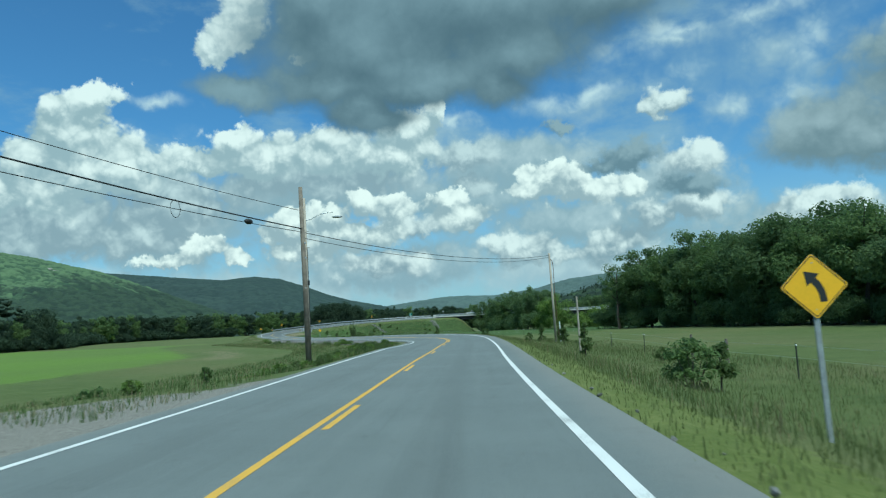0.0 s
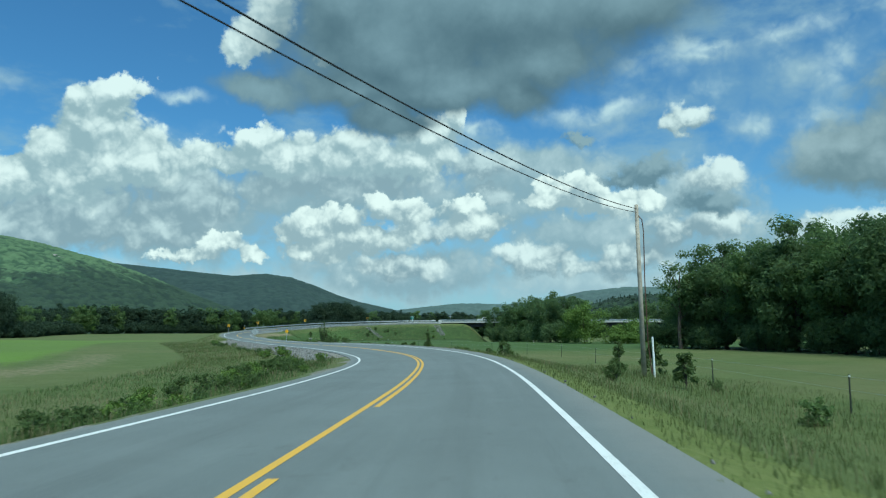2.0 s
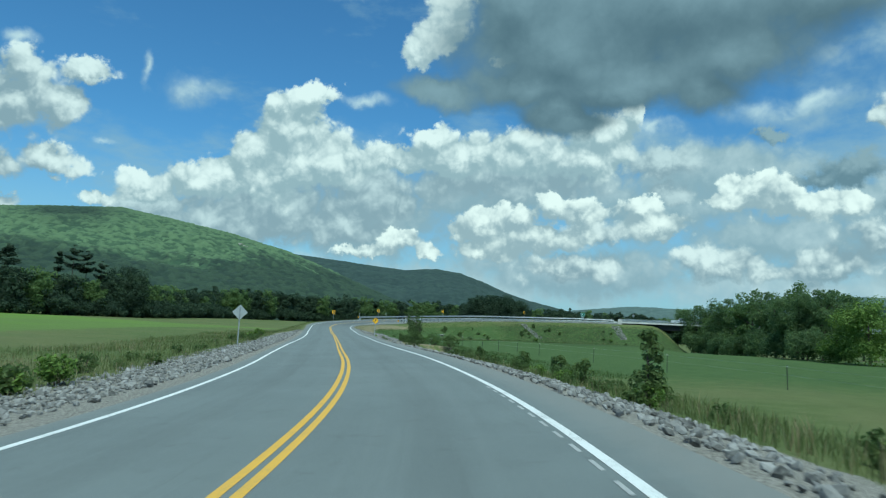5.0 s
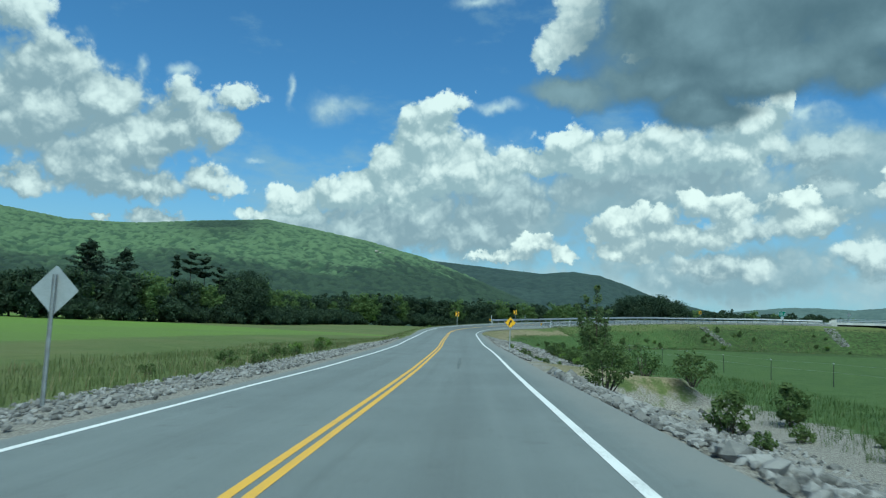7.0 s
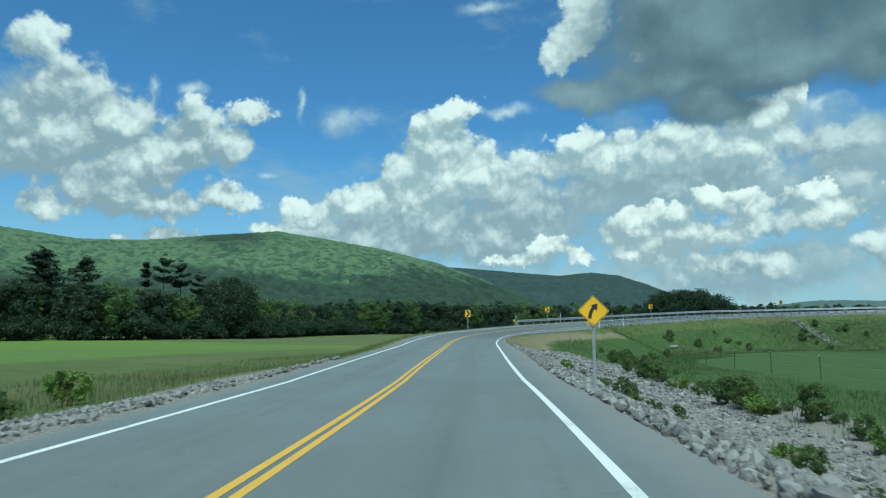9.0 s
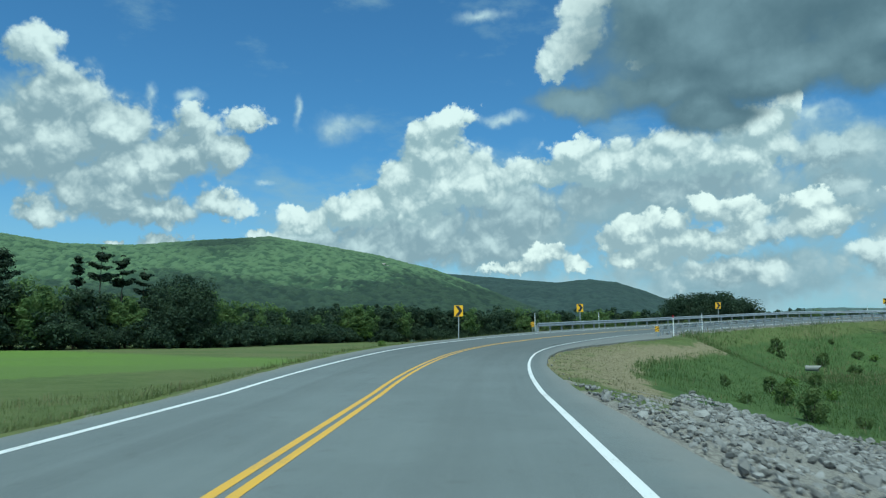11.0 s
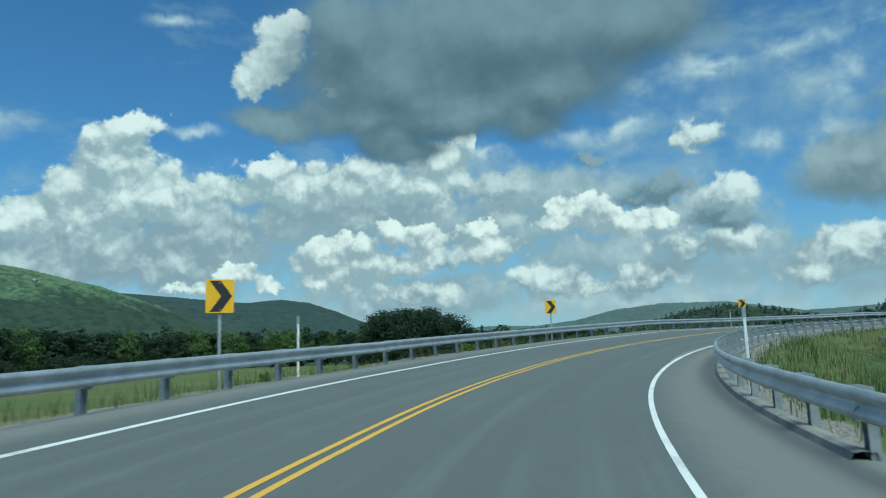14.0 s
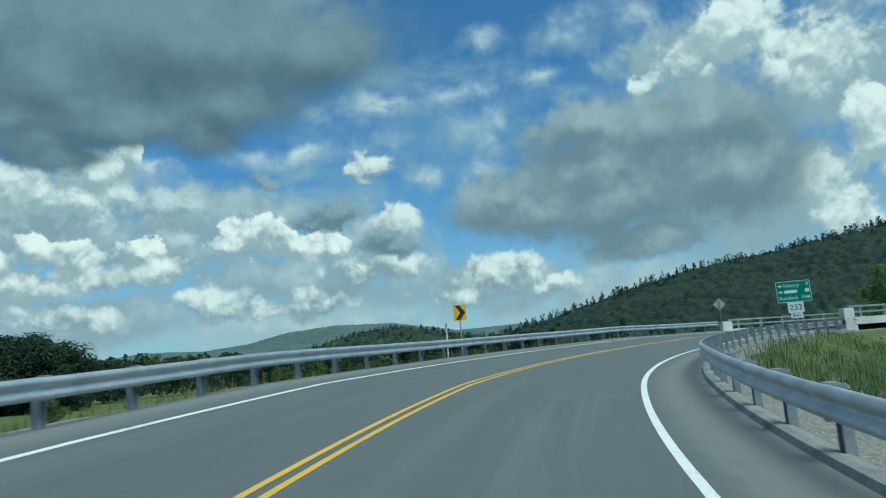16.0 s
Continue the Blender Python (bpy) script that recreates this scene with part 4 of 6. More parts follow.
def chevron_sign(m, high, low):
    sign = thing("chevron_sign", "yellow chevron alignment sign with black arrow, on a post", "road sign", m, "chevron signs round the curve")
    part("plate", flat_shape([(x, z + high) for x, z in rounded(0.61, 0.76, 0.03)], 0.003, 0.002), SIGN_BACK, sign)
    part("face", flat_shape([(x, z + high) for x, z in rounded(0.607, 0.757, 0.03)], 0.002, 0.0), SIGN_YELLOW, sign)
    w_, h_ = 0.22, 0.35
    pts = [(-w_, h_), (0.02, h_), (0.27, 0.0), (0.02, -h_), (-w_, -h_), (0.03, 0.0)]
    bm = flat_shape([(x, z + high) for x, z in pts], 0.002, -0.003)
    part("chevron", bm, SIGN_BLACK, sign)
    post_part(sign, low, high + 0.3, width=0.06)
    bolts(sign, (high + 0.3, high - 0.3))
    return sign


first = None
(x3, y3, _), (x4, y4, _) = road_point(289, -5.68), road_point(317, -7.0)
for x, y, z, turn in ((-63.75, 230.6, 2.88, 22), (-62.05, 253.9, 4.02, 16), (float(x3), float(y3), 5.10, 2), (float(x4), float(y4), 6.33, -22)):
    if first is None:
        first = chevron_sign(pose(x, y, z, 0, 0, turn), 0.0, -2.6)
    else:
        copy_thing(first, pose(x, y, z, 0, 0, turn))


def object_marker(m, tilt, label):
    sign = thing("object_marker", label, "road sign", m)
    part("plate", flat_shape(rounded(0.30, 0.40, 0.01), 0.003, 0.002), SIGN_BACK, sign)
    part("face", flat_shape(rounded(0.298, 0.398, 0.01), 0.002, 0.0), SIGN_YELLOW, sign)
    for k in (-1, 0, 1):
        z = k * 0.19
        pts = [(-0.149, z - 0.04 - tilt * 0.09), (0.149, z - 0.04 + tilt * 0.09), (0.149, z + 0.04 + tilt * 0.09), (-0.149, z + 0.04 - tilt * 0.09)]
        pts = [(px_, max(-0.199, min(0.199, pz))) for px_, pz in pts]
        bm = flat_shape(pts, 0.002, -0.003)
        part("stripe", bm, SIGN_BLACK, sign)
    bm = bmesh.new()
    box(bm, (0.05, 0.01, 0.9), (0, 0.012, -0.5))
    part("post", bm, POST_STEEL, sign)
    return sign


x, y, z = road_point(255.0, -5.05)
object_marker(pose(x, y, z + 0.62, 0, 0, 10), -1, "yellow and black striped marker at the rail end")
x, y, z = road_point(253.6, 5.9)
object_marker(pose(x, y, z + 0.56, 0, 0, 10), 1, "yellow and black striped marker at the rail end")


def delineator(s, u, high, red=False):
    x, y, z = road_point(s, u)
    g = over_ground(x, y)
    d = thing("delineator", "red-topped white delineator post behind the guard rail" if red else "thin white delineator post behind the guard rail", "delineator",
              pose(x, y, g, 0, 0, road_turn(s)))
    h = z + high - g
    bm = bmesh.new()
    box(bm, (0.06, 0.03, h + 0.3), (0, 0, h / 2 - 0.15), 0.008)
    part("post", bm, SIGN_WHITE, d)
    bm = bmesh.new()
    box(bm, (0.075, 0.034, 0.22), (0, 0, h - 0.06), 0.01)
    part("reflector", bm, RED if red else SIGN_BACK, d)


for s, u, high, red in ((256.4, -5.6, 1.5, False), (267, -5.2, 1.45, False), (313, -5.5, 1.3, False), (257.3, 6.1, 1.5, True), (266.2, 5.5, 1.6, False)):
    delineator(s, u, high, red)


def words(text, size, mat, parent, x, z, name, align="LEFT"):
    c = bpy.data.curves.new(name, "FONT")
    c.body, c.size, c.align_x, c.align_y, c.extrude = text, size, align, "CENTER", 0.001
    tmp = bpy.data.objects.new(name, c)
    me = bpy.data.meshes.new_from_object(tmp)
    bpy.data.objects.remove(tmp)
    me.materials.clear()
    me.materials.append(mat)
    ob = new(name, me)
    ob.parent = parent
    ob.matrix_basis = pose(x, -0.005, z, 90, 0, 0)
    return ob


# the green guide sign with the route number below
x, y, z = road_point(330, 5.9)
g = over_ground(-15.15, 297.63)
guide = thing("guide_sign", "green guide sign with white lettering over a route plate", "road sign", pose(-15.15, 297.63, g, 0, 0, -38))
h = 6.33 - g
part("plate", flat_shape([(q[0], q[1] + h) for q in rounded(1.68, 1.12, 0.06)], 0.003, 0.002), SIGN_BACK, guide)
part("edge", flat_shape([(q[0], q[1] + h) for q in rounded(1.675, 1.115, 0.06)], 0.002, 0.0), SIGN_WHITE, guide)
part("panel", flat_shape([(q[0], q[1] + h) for q in rounded(1.63, 1.07, 0.05)], 0.002, -0.002), SIGN_GREEN, guide)
words("Newry", 0.27, SIGN_WHITE, guide, -0.46, h + 0.32, "lettering")
words("7", 0.27, SIGN_WHITE, guide, 0.62, h + 0.34, "lettering")
bm = bmesh.new()
box(bm, (0.62, 0.004, 0.15), (-0.14, -0.005, h))
part("text_bar", bm, SIGN_WHITE, guide)
bm = bmesh.new()
box(bm, (0.20, 0.004, 0.17), (0.66, -0.005, h + 0.02))
part("text_bar", bm, SIGN_WHITE, guide)
words("Rumford", 0.25, SIGN_WHITE, guide, -0.74, h - 0.34, "lettering")
words("10", 0.25, SIGN_WHITE, guide, 0.32, h - 0.32, "lettering")
for ax, az, d in ((-0.64, h + 0.32, -1), (-0.64, h, -1), (0.68, h - 0.32, 1)):
    bm = flat_shape([(ax + d * 0.10, az), (ax, az + 0.09), (ax, az + 0.035), (ax - d * 0.10, az + 0.035), (ax - d * 0.10, az - 0.035), (ax, az - 0.035), (ax, az - 0.09)], 0.002, -0.005)
    part("arrow", bm, SIGN_WHITE, guide)
part("route_plate", flat_shape([(q[0], q[1] + h - 0.84) for q in rounded(0.78, 0.56, 0.04)], 0.003, 0.0), SIGN_WHITE, guide, "white route number plate")
words("232", 0.42, SIGN_BLACK, guide, 0.0, h - 0.85, "route_number", "CENTER")
part("lower_plate", flat_shape([(q[0], q[1] + h - 1.27) for q in rounded(0.58, 0.27, 0.03)], 0.003, 0.0), SIGN_WHITE, guide, "small white plate below the route number")
words("END", 0.20, SIGN_BLACK, guide, 0.0, h - 1.275, "lower_lettering", "CENTER")
post_part(guide, -0.4, h + 0.5, width=0.09)

# ---- poles and wires ----
def utility_pole(label, base, top, r0, r1, mat):
    pole = thing("utility_pole", label, "utility pole", Matrix.Translation(base))
    d = Vector(top) - Vector(base)
    bm = bmesh.new()
    rod(bm, -d * 0.05, d, r0, r1, 14)
    part("shaft", bm, mat, pole, smooth_faces=True)
    return pole, d


def tube(name, pts, r, mat, parent=None):
    """A round wire through points, as a mesh."""
    bm = bmesh.new()
    rings = []
    for i, q in enumerate(pts):
        a, b = Vector(pts[max(i - 1, 0)]), Vector(pts[min(i + 1, len(pts) - 1)])
        rot = (b - a).to_track_quat("Z", "Y").to_matrix()
        rings.append([bm.verts.new(Vector(q) + rot @ Vector((r * math.cos(k * math.pi / 3), r * math.sin(k * math.pi / 3), 0))) for k in range(6)])
    for a, b in zip(rings, rings[1:]):
        for k in range(6):
            bm.faces.new((a[k], a[(k + 1) % 6], b[(k + 1) % 6], b[k]))
    return part(name, bm, mat, parent, smooth_faces=True)


def hung(a, b, sag, n=24):
    a, b = Vector(a), Vector(b)
    return [tuple(a.lerp(b, i / n) - Vector((0, 0, sag * 4 * (i / n) * (1 - i / n)))) for i in range(n + 1)]


P1, P3, P2 = (-6.62, 26.1, over_ground(-6.6, 26)), (-7.05, 28.4, over_ground(-7, 28.4)), (15.0, 73.3, over_ground(15, 73.3))
old_pole, d = utility_pole("tall dark weathered wooden utility pole beside the road", P1, (-6.78, 25.9, 9.68), 0.17, 0.12, POLE_WOOD)
for h in (7.6, 6.7, 4.9):
    bm = bmesh.new()
    box(bm, (0.06, 0.36, 0.10), (0.0, -0.05, h), 0.01)
    part("bracket", bm, STEEL, old_pole)
tube("ground_wire", [(0.16, -0.06, 0.2), (0.17, -0.08, 2.5), (0.14, -0.06, 5.0), (0.13, -0.06, 7.3)], 0.018, CABLE, old_pole)
bm = bmesh.new()
box(bm, (0.12, 0.10, 0.30), (0.15, -0.1, 5.2), 0.02)
part("meter_box", bm, SIGN_BLACK, old_pole)
lamp_pole, d = utility_pole("pale round utility pole with a street lamp arm", P3, (-7.1, 28.3, 9.43), 0.15, 0.12, PALE_WOOD)
arm = [(0.05, 0, 9.5), (0.35, 0.03, 9.55), (0.85, 0.10, 9.85), (1.45, 0.20, 9.98), (1.75, 0.28, 9.98)]
tube("lamp_arm", [(a_, b_, c_ - 0.05) for a_, b_, c_ in arm], 0.035, STEEL, lamp_pole)
bm = bmesh.new()
bmesh.ops.create_uvsphere(bm, u_segments=14, v_segments=8, radius=1.0, matrix=pose(2.0, 0.32, 9.63) @ Matrix.Diagonal((0.34, 0.15, 0.085, 1)))
part("lamp_head", bm, POST_STEEL, lamp_pole, smooth_faces=True)
for h in (8.75, 7.7):
    bm = bmesh.new()
    rod(bm, (-0.22, 0, h), (0.22, 0, h), 0.03, sides=8)
    part("insulator", bm, POST_STEEL, lamp_pole)
end_pole, d = utility_pole("grey wooden utility pole at the field fence", P2, (14.84, 73.2, 9.31), 0.17, 0.12, PALE_WOOD)
hh = 9.31 - P2[2]
tube("riser_cable", [(-0.1, -0.15, hh - 0.7), (0.15, -0.16, hh - 1.0), (0.24, -0.14, hh - 1.8), (0.2, -0.17, hh * 0.55), (0.27, -0.18, 2.2), (0.45, -0.2, 0.2)], 0.035, plain("brown_cable", (0.10, 0.045, 0.03), 0.6), end_pole)
bm = bmesh.new()
rod(bm, (0.62, -0.2, -0.3), (0.55, -0.2, 2.55), 0.07, 0.065, 10)
part("cable_guard", bm, SIGN_WHITE, end_pole, "pale plastic cable guard")
BACK = Vector((-24.5, -24.0, 0))


def wire(name, label, pts, r):
    ob = tube(name, pts, r, CABLE)
    return tagged(ob, label, "cable")


wire("cable", "black overhead cable between the poles", hung((-6.75, 26.0, 6.95), (14.86, 73.2, 9.05), 0.95), 0.022)
wire("cable", "black overhead cable between the poles", hung((-6.75, 26.0, 6.6), (14.86, 73.2, 8.80), 1.0), 0.018)
wire("cable", "thick black overhead cable bundle to the pole", hung((-6.75, 25.9, 7.15), BACK + Vector((0, 0, 10.0)), 0.75), 0.034)
wire("cable", "thin black overhead cable to the pole", hung((-6.75, 25.9, 6.95), BACK + Vector((0, 0, 8.9)), 0.75), 0.018)
wire("cable", "thin black overhead cable to the lamp pole", hung((-7.1, 28.2, 8.6), BACK + Vector((0, 0, 10.9)), 0.9), 0.016)
splice = thing("splice_case", "black splice case hanging on the overhead cable", "cable box", Matrix.Translation((-8.55, 20.9, 6.95)))
bm = bmesh.new()
bmesh.ops.create_uvsphere(bm, u_segments=12, v_segments=8, radius=1.0, matrix=pose(0, 0, 0, 0, 0, -20) @ Matrix.Diagonal((0.14, 0.34, 0.15, 1)))
part("case", bm, CABLE, splice, smooth_faces=True)
wire("cable_loop", "slack loop of black overhead cable", [(-10.35 + 0.10 * math.cos(k / 12 * 6.28) - 0.1, 15.8 + 0.33 * math.cos(k / 12 * 6.28), 7.05 + 0.42 * math.sin(k / 12 * 6.28) - 0.15) for k in range(13)], 0.014)
g = over_ground(12.2, 41.5)
gp = thing("post", "bare grey wooden post in the verge", "post", Matrix.Translation((12.2, 41.5, g)))
bm = bmesh.new()
rod(bm, (0, 0, -0.3), (-0.03, 0, 2.73 - g), 0.085, 0.075, 12)
part("shaft", bm, PALE_WOOD, gp)

# ---- fence ----
FENCE = [(14.8, -30), (15.2, -6), (15.8, 20), (17.5, 50), (17, 82), (14.2, 112), (9.5, 131), (-6, 161), (-23, 190), (-41, 230)]
posts = []
fx, fy = np.array([q[0] for q in FENCE], float), np.array([q[1] for q in FENCE], float)
run = np.concatenate([[0], np.cumsum(np.hypot(np.diff(fx), np.diff(fy)))])
first = None
fence = thing("fence", "wire field fence on thin dark metal posts", "fence", Matrix.Identity(4))
tops = []
for k, d in enumerate(np.concatenate([np.arange(2, 200, 13.6), np.arange(206, run[-1], 6.8)])):
    x, y = float(np.interp(d, run, fx)), float(np.interp(d, run, fy))
    z = over_ground(x, y)
    if first is None:
        bm = bmesh.new()
        box(bm, (0.045, 0.012, 1.75), (0, 0, 0.55))
        box(bm, (0.012, 0.05, 1.75), (0, 0.025, 0.55))
        p = part("post", bm, FENCE_POST, fence)
        bm = bmesh.new()
        box(bm, (0.06, 0.05, 0.07), (0, 0, 1.36), 0.01)
        c = part("insulator", bm, SIGN_WHITE, fence)
        first = (p.data, c.data)
    else:
        p, c = new("post", first[0]), new("insulator", first[1])
        p.parent = c.parent = fence
    m = pose(x, y, z, random.uniform(-2, 2), random.uniform(-2, 2), 20)
    p.matrix_basis = m
    c.matrix_basis = m
    tops.append((x, y, z))
for h in (0.85, 1.33):
    tube("wire", [(x, y, z + h) for x, y, z in tops], 0.004, STEEL, fence)
for x, y in ((16.2, 21.5), (18.6, 34.0)):
    z = over_ground(x, y)
    wp = thing("fence_post", "thick dark wooden fence post in the grass", "fence post", Matrix.Translation((x, y, z)), "wooden fence posts")
    bm = bmesh.new()
    rod(bm, (0, 0, -0.3), (0.02, 0, 1.45), 0.09, 0.08, 10)
    part("shaft", bm, POLE_WOOD, wp)

# ---- bridge ----
def bridge_point(d, u, dz=0.0):
    """d metres past the abutment along the bridge."""
    return (BRIDGE_X + d, BRIDGE_Y - u, 4.70 + dz)


BRIDGE_X, BRIDGE_Y = [float(q) for q in road_point(344.0, 0.0)[:2]]
bridge = thing("bridge", "road bridge of dark girders with a pale concrete deck edge", "bridge", Matrix.Translation((BRIDGE_X, BRIDGE_Y, 0)))
LENGTH = 118.0
bm = bmesh.new()
box(bm, (LENGTH, 10.9, 0.26), (LENGTH / 2, 0, 4.56), 0.02)
part("deck", bm, CONCRETE, bridge)
bm = bmesh.new()
box(bm, (LENGTH, 9.6, 0.03), (LENGTH / 2, 0, 4.70))
part("deck_surface", bm, ASPHALT, bridge)
for u in (-4.2, -1.4, 1.4, 4.6):
    bm = bmesh.new()
    box(bm, (LENGTH, 0.03, 1.5), (LENGTH / 2, u, 3.68))
    box(bm, (LENGTH, 0.40, 0.05), (LENGTH / 2, u, 2.93))
    for k in range(0, int(LENGTH), 4):
        box(bm, (0.03, 0.36, 1.45), (k + 1.5, u, 3.68))
    part("girder", bm, GIRDER, bridge)
for u in (-5.2, 5.2):
    bm = bmesh.new()
    box(bm, (LENGTH, 0.45, 0.24), (LENGTH / 2, u, 4.80), 0.02)
    part("kerb", bm, CONCRETE, bridge)
    for h in (5.25, 5.62):
        bm = bmesh.new()
        box(bm, (LENGTH, 0.12, 0.12), (LENGTH / 2, u, h), 0.02)
        part("rail", bm, STEEL, bridge)
    base = None
    for k in np.arange(1.0, LENGTH, 2.4):
        if base is None:
            bm = bmesh.new()
            box(bm, (0.14, 0.14, 0.9), (0, 0, 0), 0.01)
            p = part("rail_post", bm, POST_STEEL, bridge)
            base = p.data
        else:
            p = new("rail_post", base)
            p.parent = bridge
        p.matrix_basis = pose(float(k), u + 0.02, 5.27)
    bm = bmesh.new()
    box(bm, (1.0, 0.38, 1.05), (-0.3, u, 5.0), 0.03)
    part("end_block", bm, CONCRETE, bridge, "pale concrete end block")
    bm = bmesh.new()
    box(bm, (1.1, 0.45, 3.0), (-0.25, u, 3.3), 0.03)
    part("wing_wall", bm, CONCRETE, bridge)
bm = bmesh.new()
box(bm, (0.9, 10.6, 4.0), (-0.2, 0, 2.35), 0.03)
part("abutment", bm, CONCRETE, bridge)
for d in (36.0, 78.0):
    bm = bmesh.new()
    box(bm, (1.5, 9.6, 1.1), (d, 0, 2.35), 0.05)
    box(bm, (1.1, 5.0, 7.0), (d, 0, -1.6), 0.2)
    part("pier", bm, CONCRETE, bridge)


# ---- the white pickup on the bridge ----
def pickup(m):
    t = thing("pickup_truck", "white pickup truck on the bridge road", "truck", m)
    paint, glass = plain("white_car_paint", (0.78, 0.79, 0.80), 0.3, 0.0, 0.04), plain("dark_car_glass", (0.02, 0.025, 0.03), 0.1)
    bm = bmesh.new()
    box(bm, (5.5, 1.95, 0.62), (0, 0, 0.80), 0.10)
    part("body", bm, paint, t)
    bm = bmesh.new()
    v = box(bm, (2.3, 1.75, 0.72), (0.25, 0, 1.45), 0.05)
    for q in bm.verts:
        if q.co.z > 1.5:
            q.co.x = 0.25 + (q.co.x - 0.25) * 0.72
            q.co.y *= 0.86
    part("cab", bm, paint, t)
    for y in (-0.83, 0.83):
        bm = bmesh.new()
        box(bm, (1.6, 0.05, 0.38), (0.25, y, 1.45), 0.02)
        part("side_window", bm, glass, t)
    bm = bmesh.new()
    box(bm, (0.06, 1.4, 0.40), (1.30, 0, 1.45), 0.02, Matrix.Rotation(radians(-25), 4, "Y"))
    part("windscreen", bm, glass, t)
    for y in (-0.93, 0.93):
        bm = bmesh.new()
        box(bm, (1.9, 0.10, 0.14), (-1.75, y, 1.16), 0.02)
        part("bed_rail", bm, paint, t)
    for x in (-1.75, 1.75):
        for y in (-0.85, 0.85):
            bm = bmesh.new()
            rod(bm, (x, y - 0.13, 0.39), (x, y + 0.13, 0.39), 0.39, sides=20)
            wheel = part("wheel", bm, CABLE, t)
            bm = bmesh.new()
            rod(bm, (x, y - 0.14, 0.39), (x, y + 0.14, 0.39), 0.22, sides=16)
            part("rim", bm, STEEL, wheel)
    for y in (-0.7, 0.7):
        bm = bmesh.new()
        box(bm, (0.06, 0.32, 0.18), (2.74, y, 0.92), 0.02)
        part("headlight", bm, SIGN_WHITE, t)
        bm = bmesh.new()
        box(bm, (0.06, 0.16, 0.30), (-2.74, y + math.copysign(0.12, y), 0.95), 0.02)
        part("tail_light", bm, RED, t)
    return t


pickup(pose(BRIDGE_X + 17, BRIDGE_Y - 1.8, 4.72, 0, 0, 0))


# ---- plants ----
def leaves(centres, radii, per, size, r, flat=0.0):
    """Leaf sprays: bent cards scattered round clump centres."""
    n = len(centres) * per
    c = np.repeat(centres, per, 0)
    d = r.normal(size=(n, 3))
    d /= np.linalg.norm(d, axis=1)[:, None]
    d *= (r.uniform(0.15, 1, (n, 1)) ** 0.5) * np.repeat(radii, per, 0)
    at = c + d * np.array([1, 1, 0.75 - 0.7 * flat])
    out = d / (np.linalg.norm(d, axis=1)[:, None] + 1e-6)
    nrm = r.normal(size=(n, 3)) * 0.55 * np.array([1, 1, 1 - flat]) + np.array([0, 0, 0.45 + flat * 2]) + out * 1.25
    nrm /= np.linalg.norm(nrm, axis=1)[:, None]
    t = np.cross(nrm, r.normal(size=(n, 3)))
    t /= np.linalg.norm(t, axis=1)[:, None]
    b = np.cross(nrm, t)
    s = size * r.uniform(0.6, 1.4, (n, 1))
    bend = nrm * s * 0.25
    v = np.stack([at - t * s, at - b * s * 0.55 + bend, at + t * s, at + b * s * 0.55 + bend], 1)
    return v.reshape(-1, 3), np.arange(n * 4).reshape(-1, 4)


def foliage(name, v, f, per, mat, parent, r):
    """A crown's mesh, in which each clump of leaves has a tone of its own."""
    ob = sheet(name, v, f, mat, parent)
    k = ob.data.attributes.new("clump", "FLOAT", "POINT")
    n = len(ob.data.vertices)
    k.data.foreach_set("value", np.repeat(r.uniform(0, 1, n // (per * 4) + 1), per * 4)[:n].astype(np.float32))
    return ob


def limbs(bm, base, top, r0, tips, r):
    """A tapered, slightly bent trunk with limbs to some of the clumps."""
    base, top = Vector(base), Vector(top)
    pts = [base.lerp(top, k / 4) + Vector((r.uniform(-1, 1), r.uniform(-1, 1), 0)) * (0.02 * (top - base).length if 0 < k else 0) for k in range(5)]
    for k in range(4):
        rod(bm, pts[k], pts[k + 1], r0 * (1 - 0.2 * k), r0 * (1 - 0.2 * (k + 1)), 7)
    for tip in tips:
        tip = Vector(tip)
        k = min(0.9, max(0.25, (tip.z - base.z) / max(0.1, top.z - base.z) * 0.75))
        rod(bm, base.lerp(top, k), tip, r0 * 0.35, r0 * 0.08, 5)


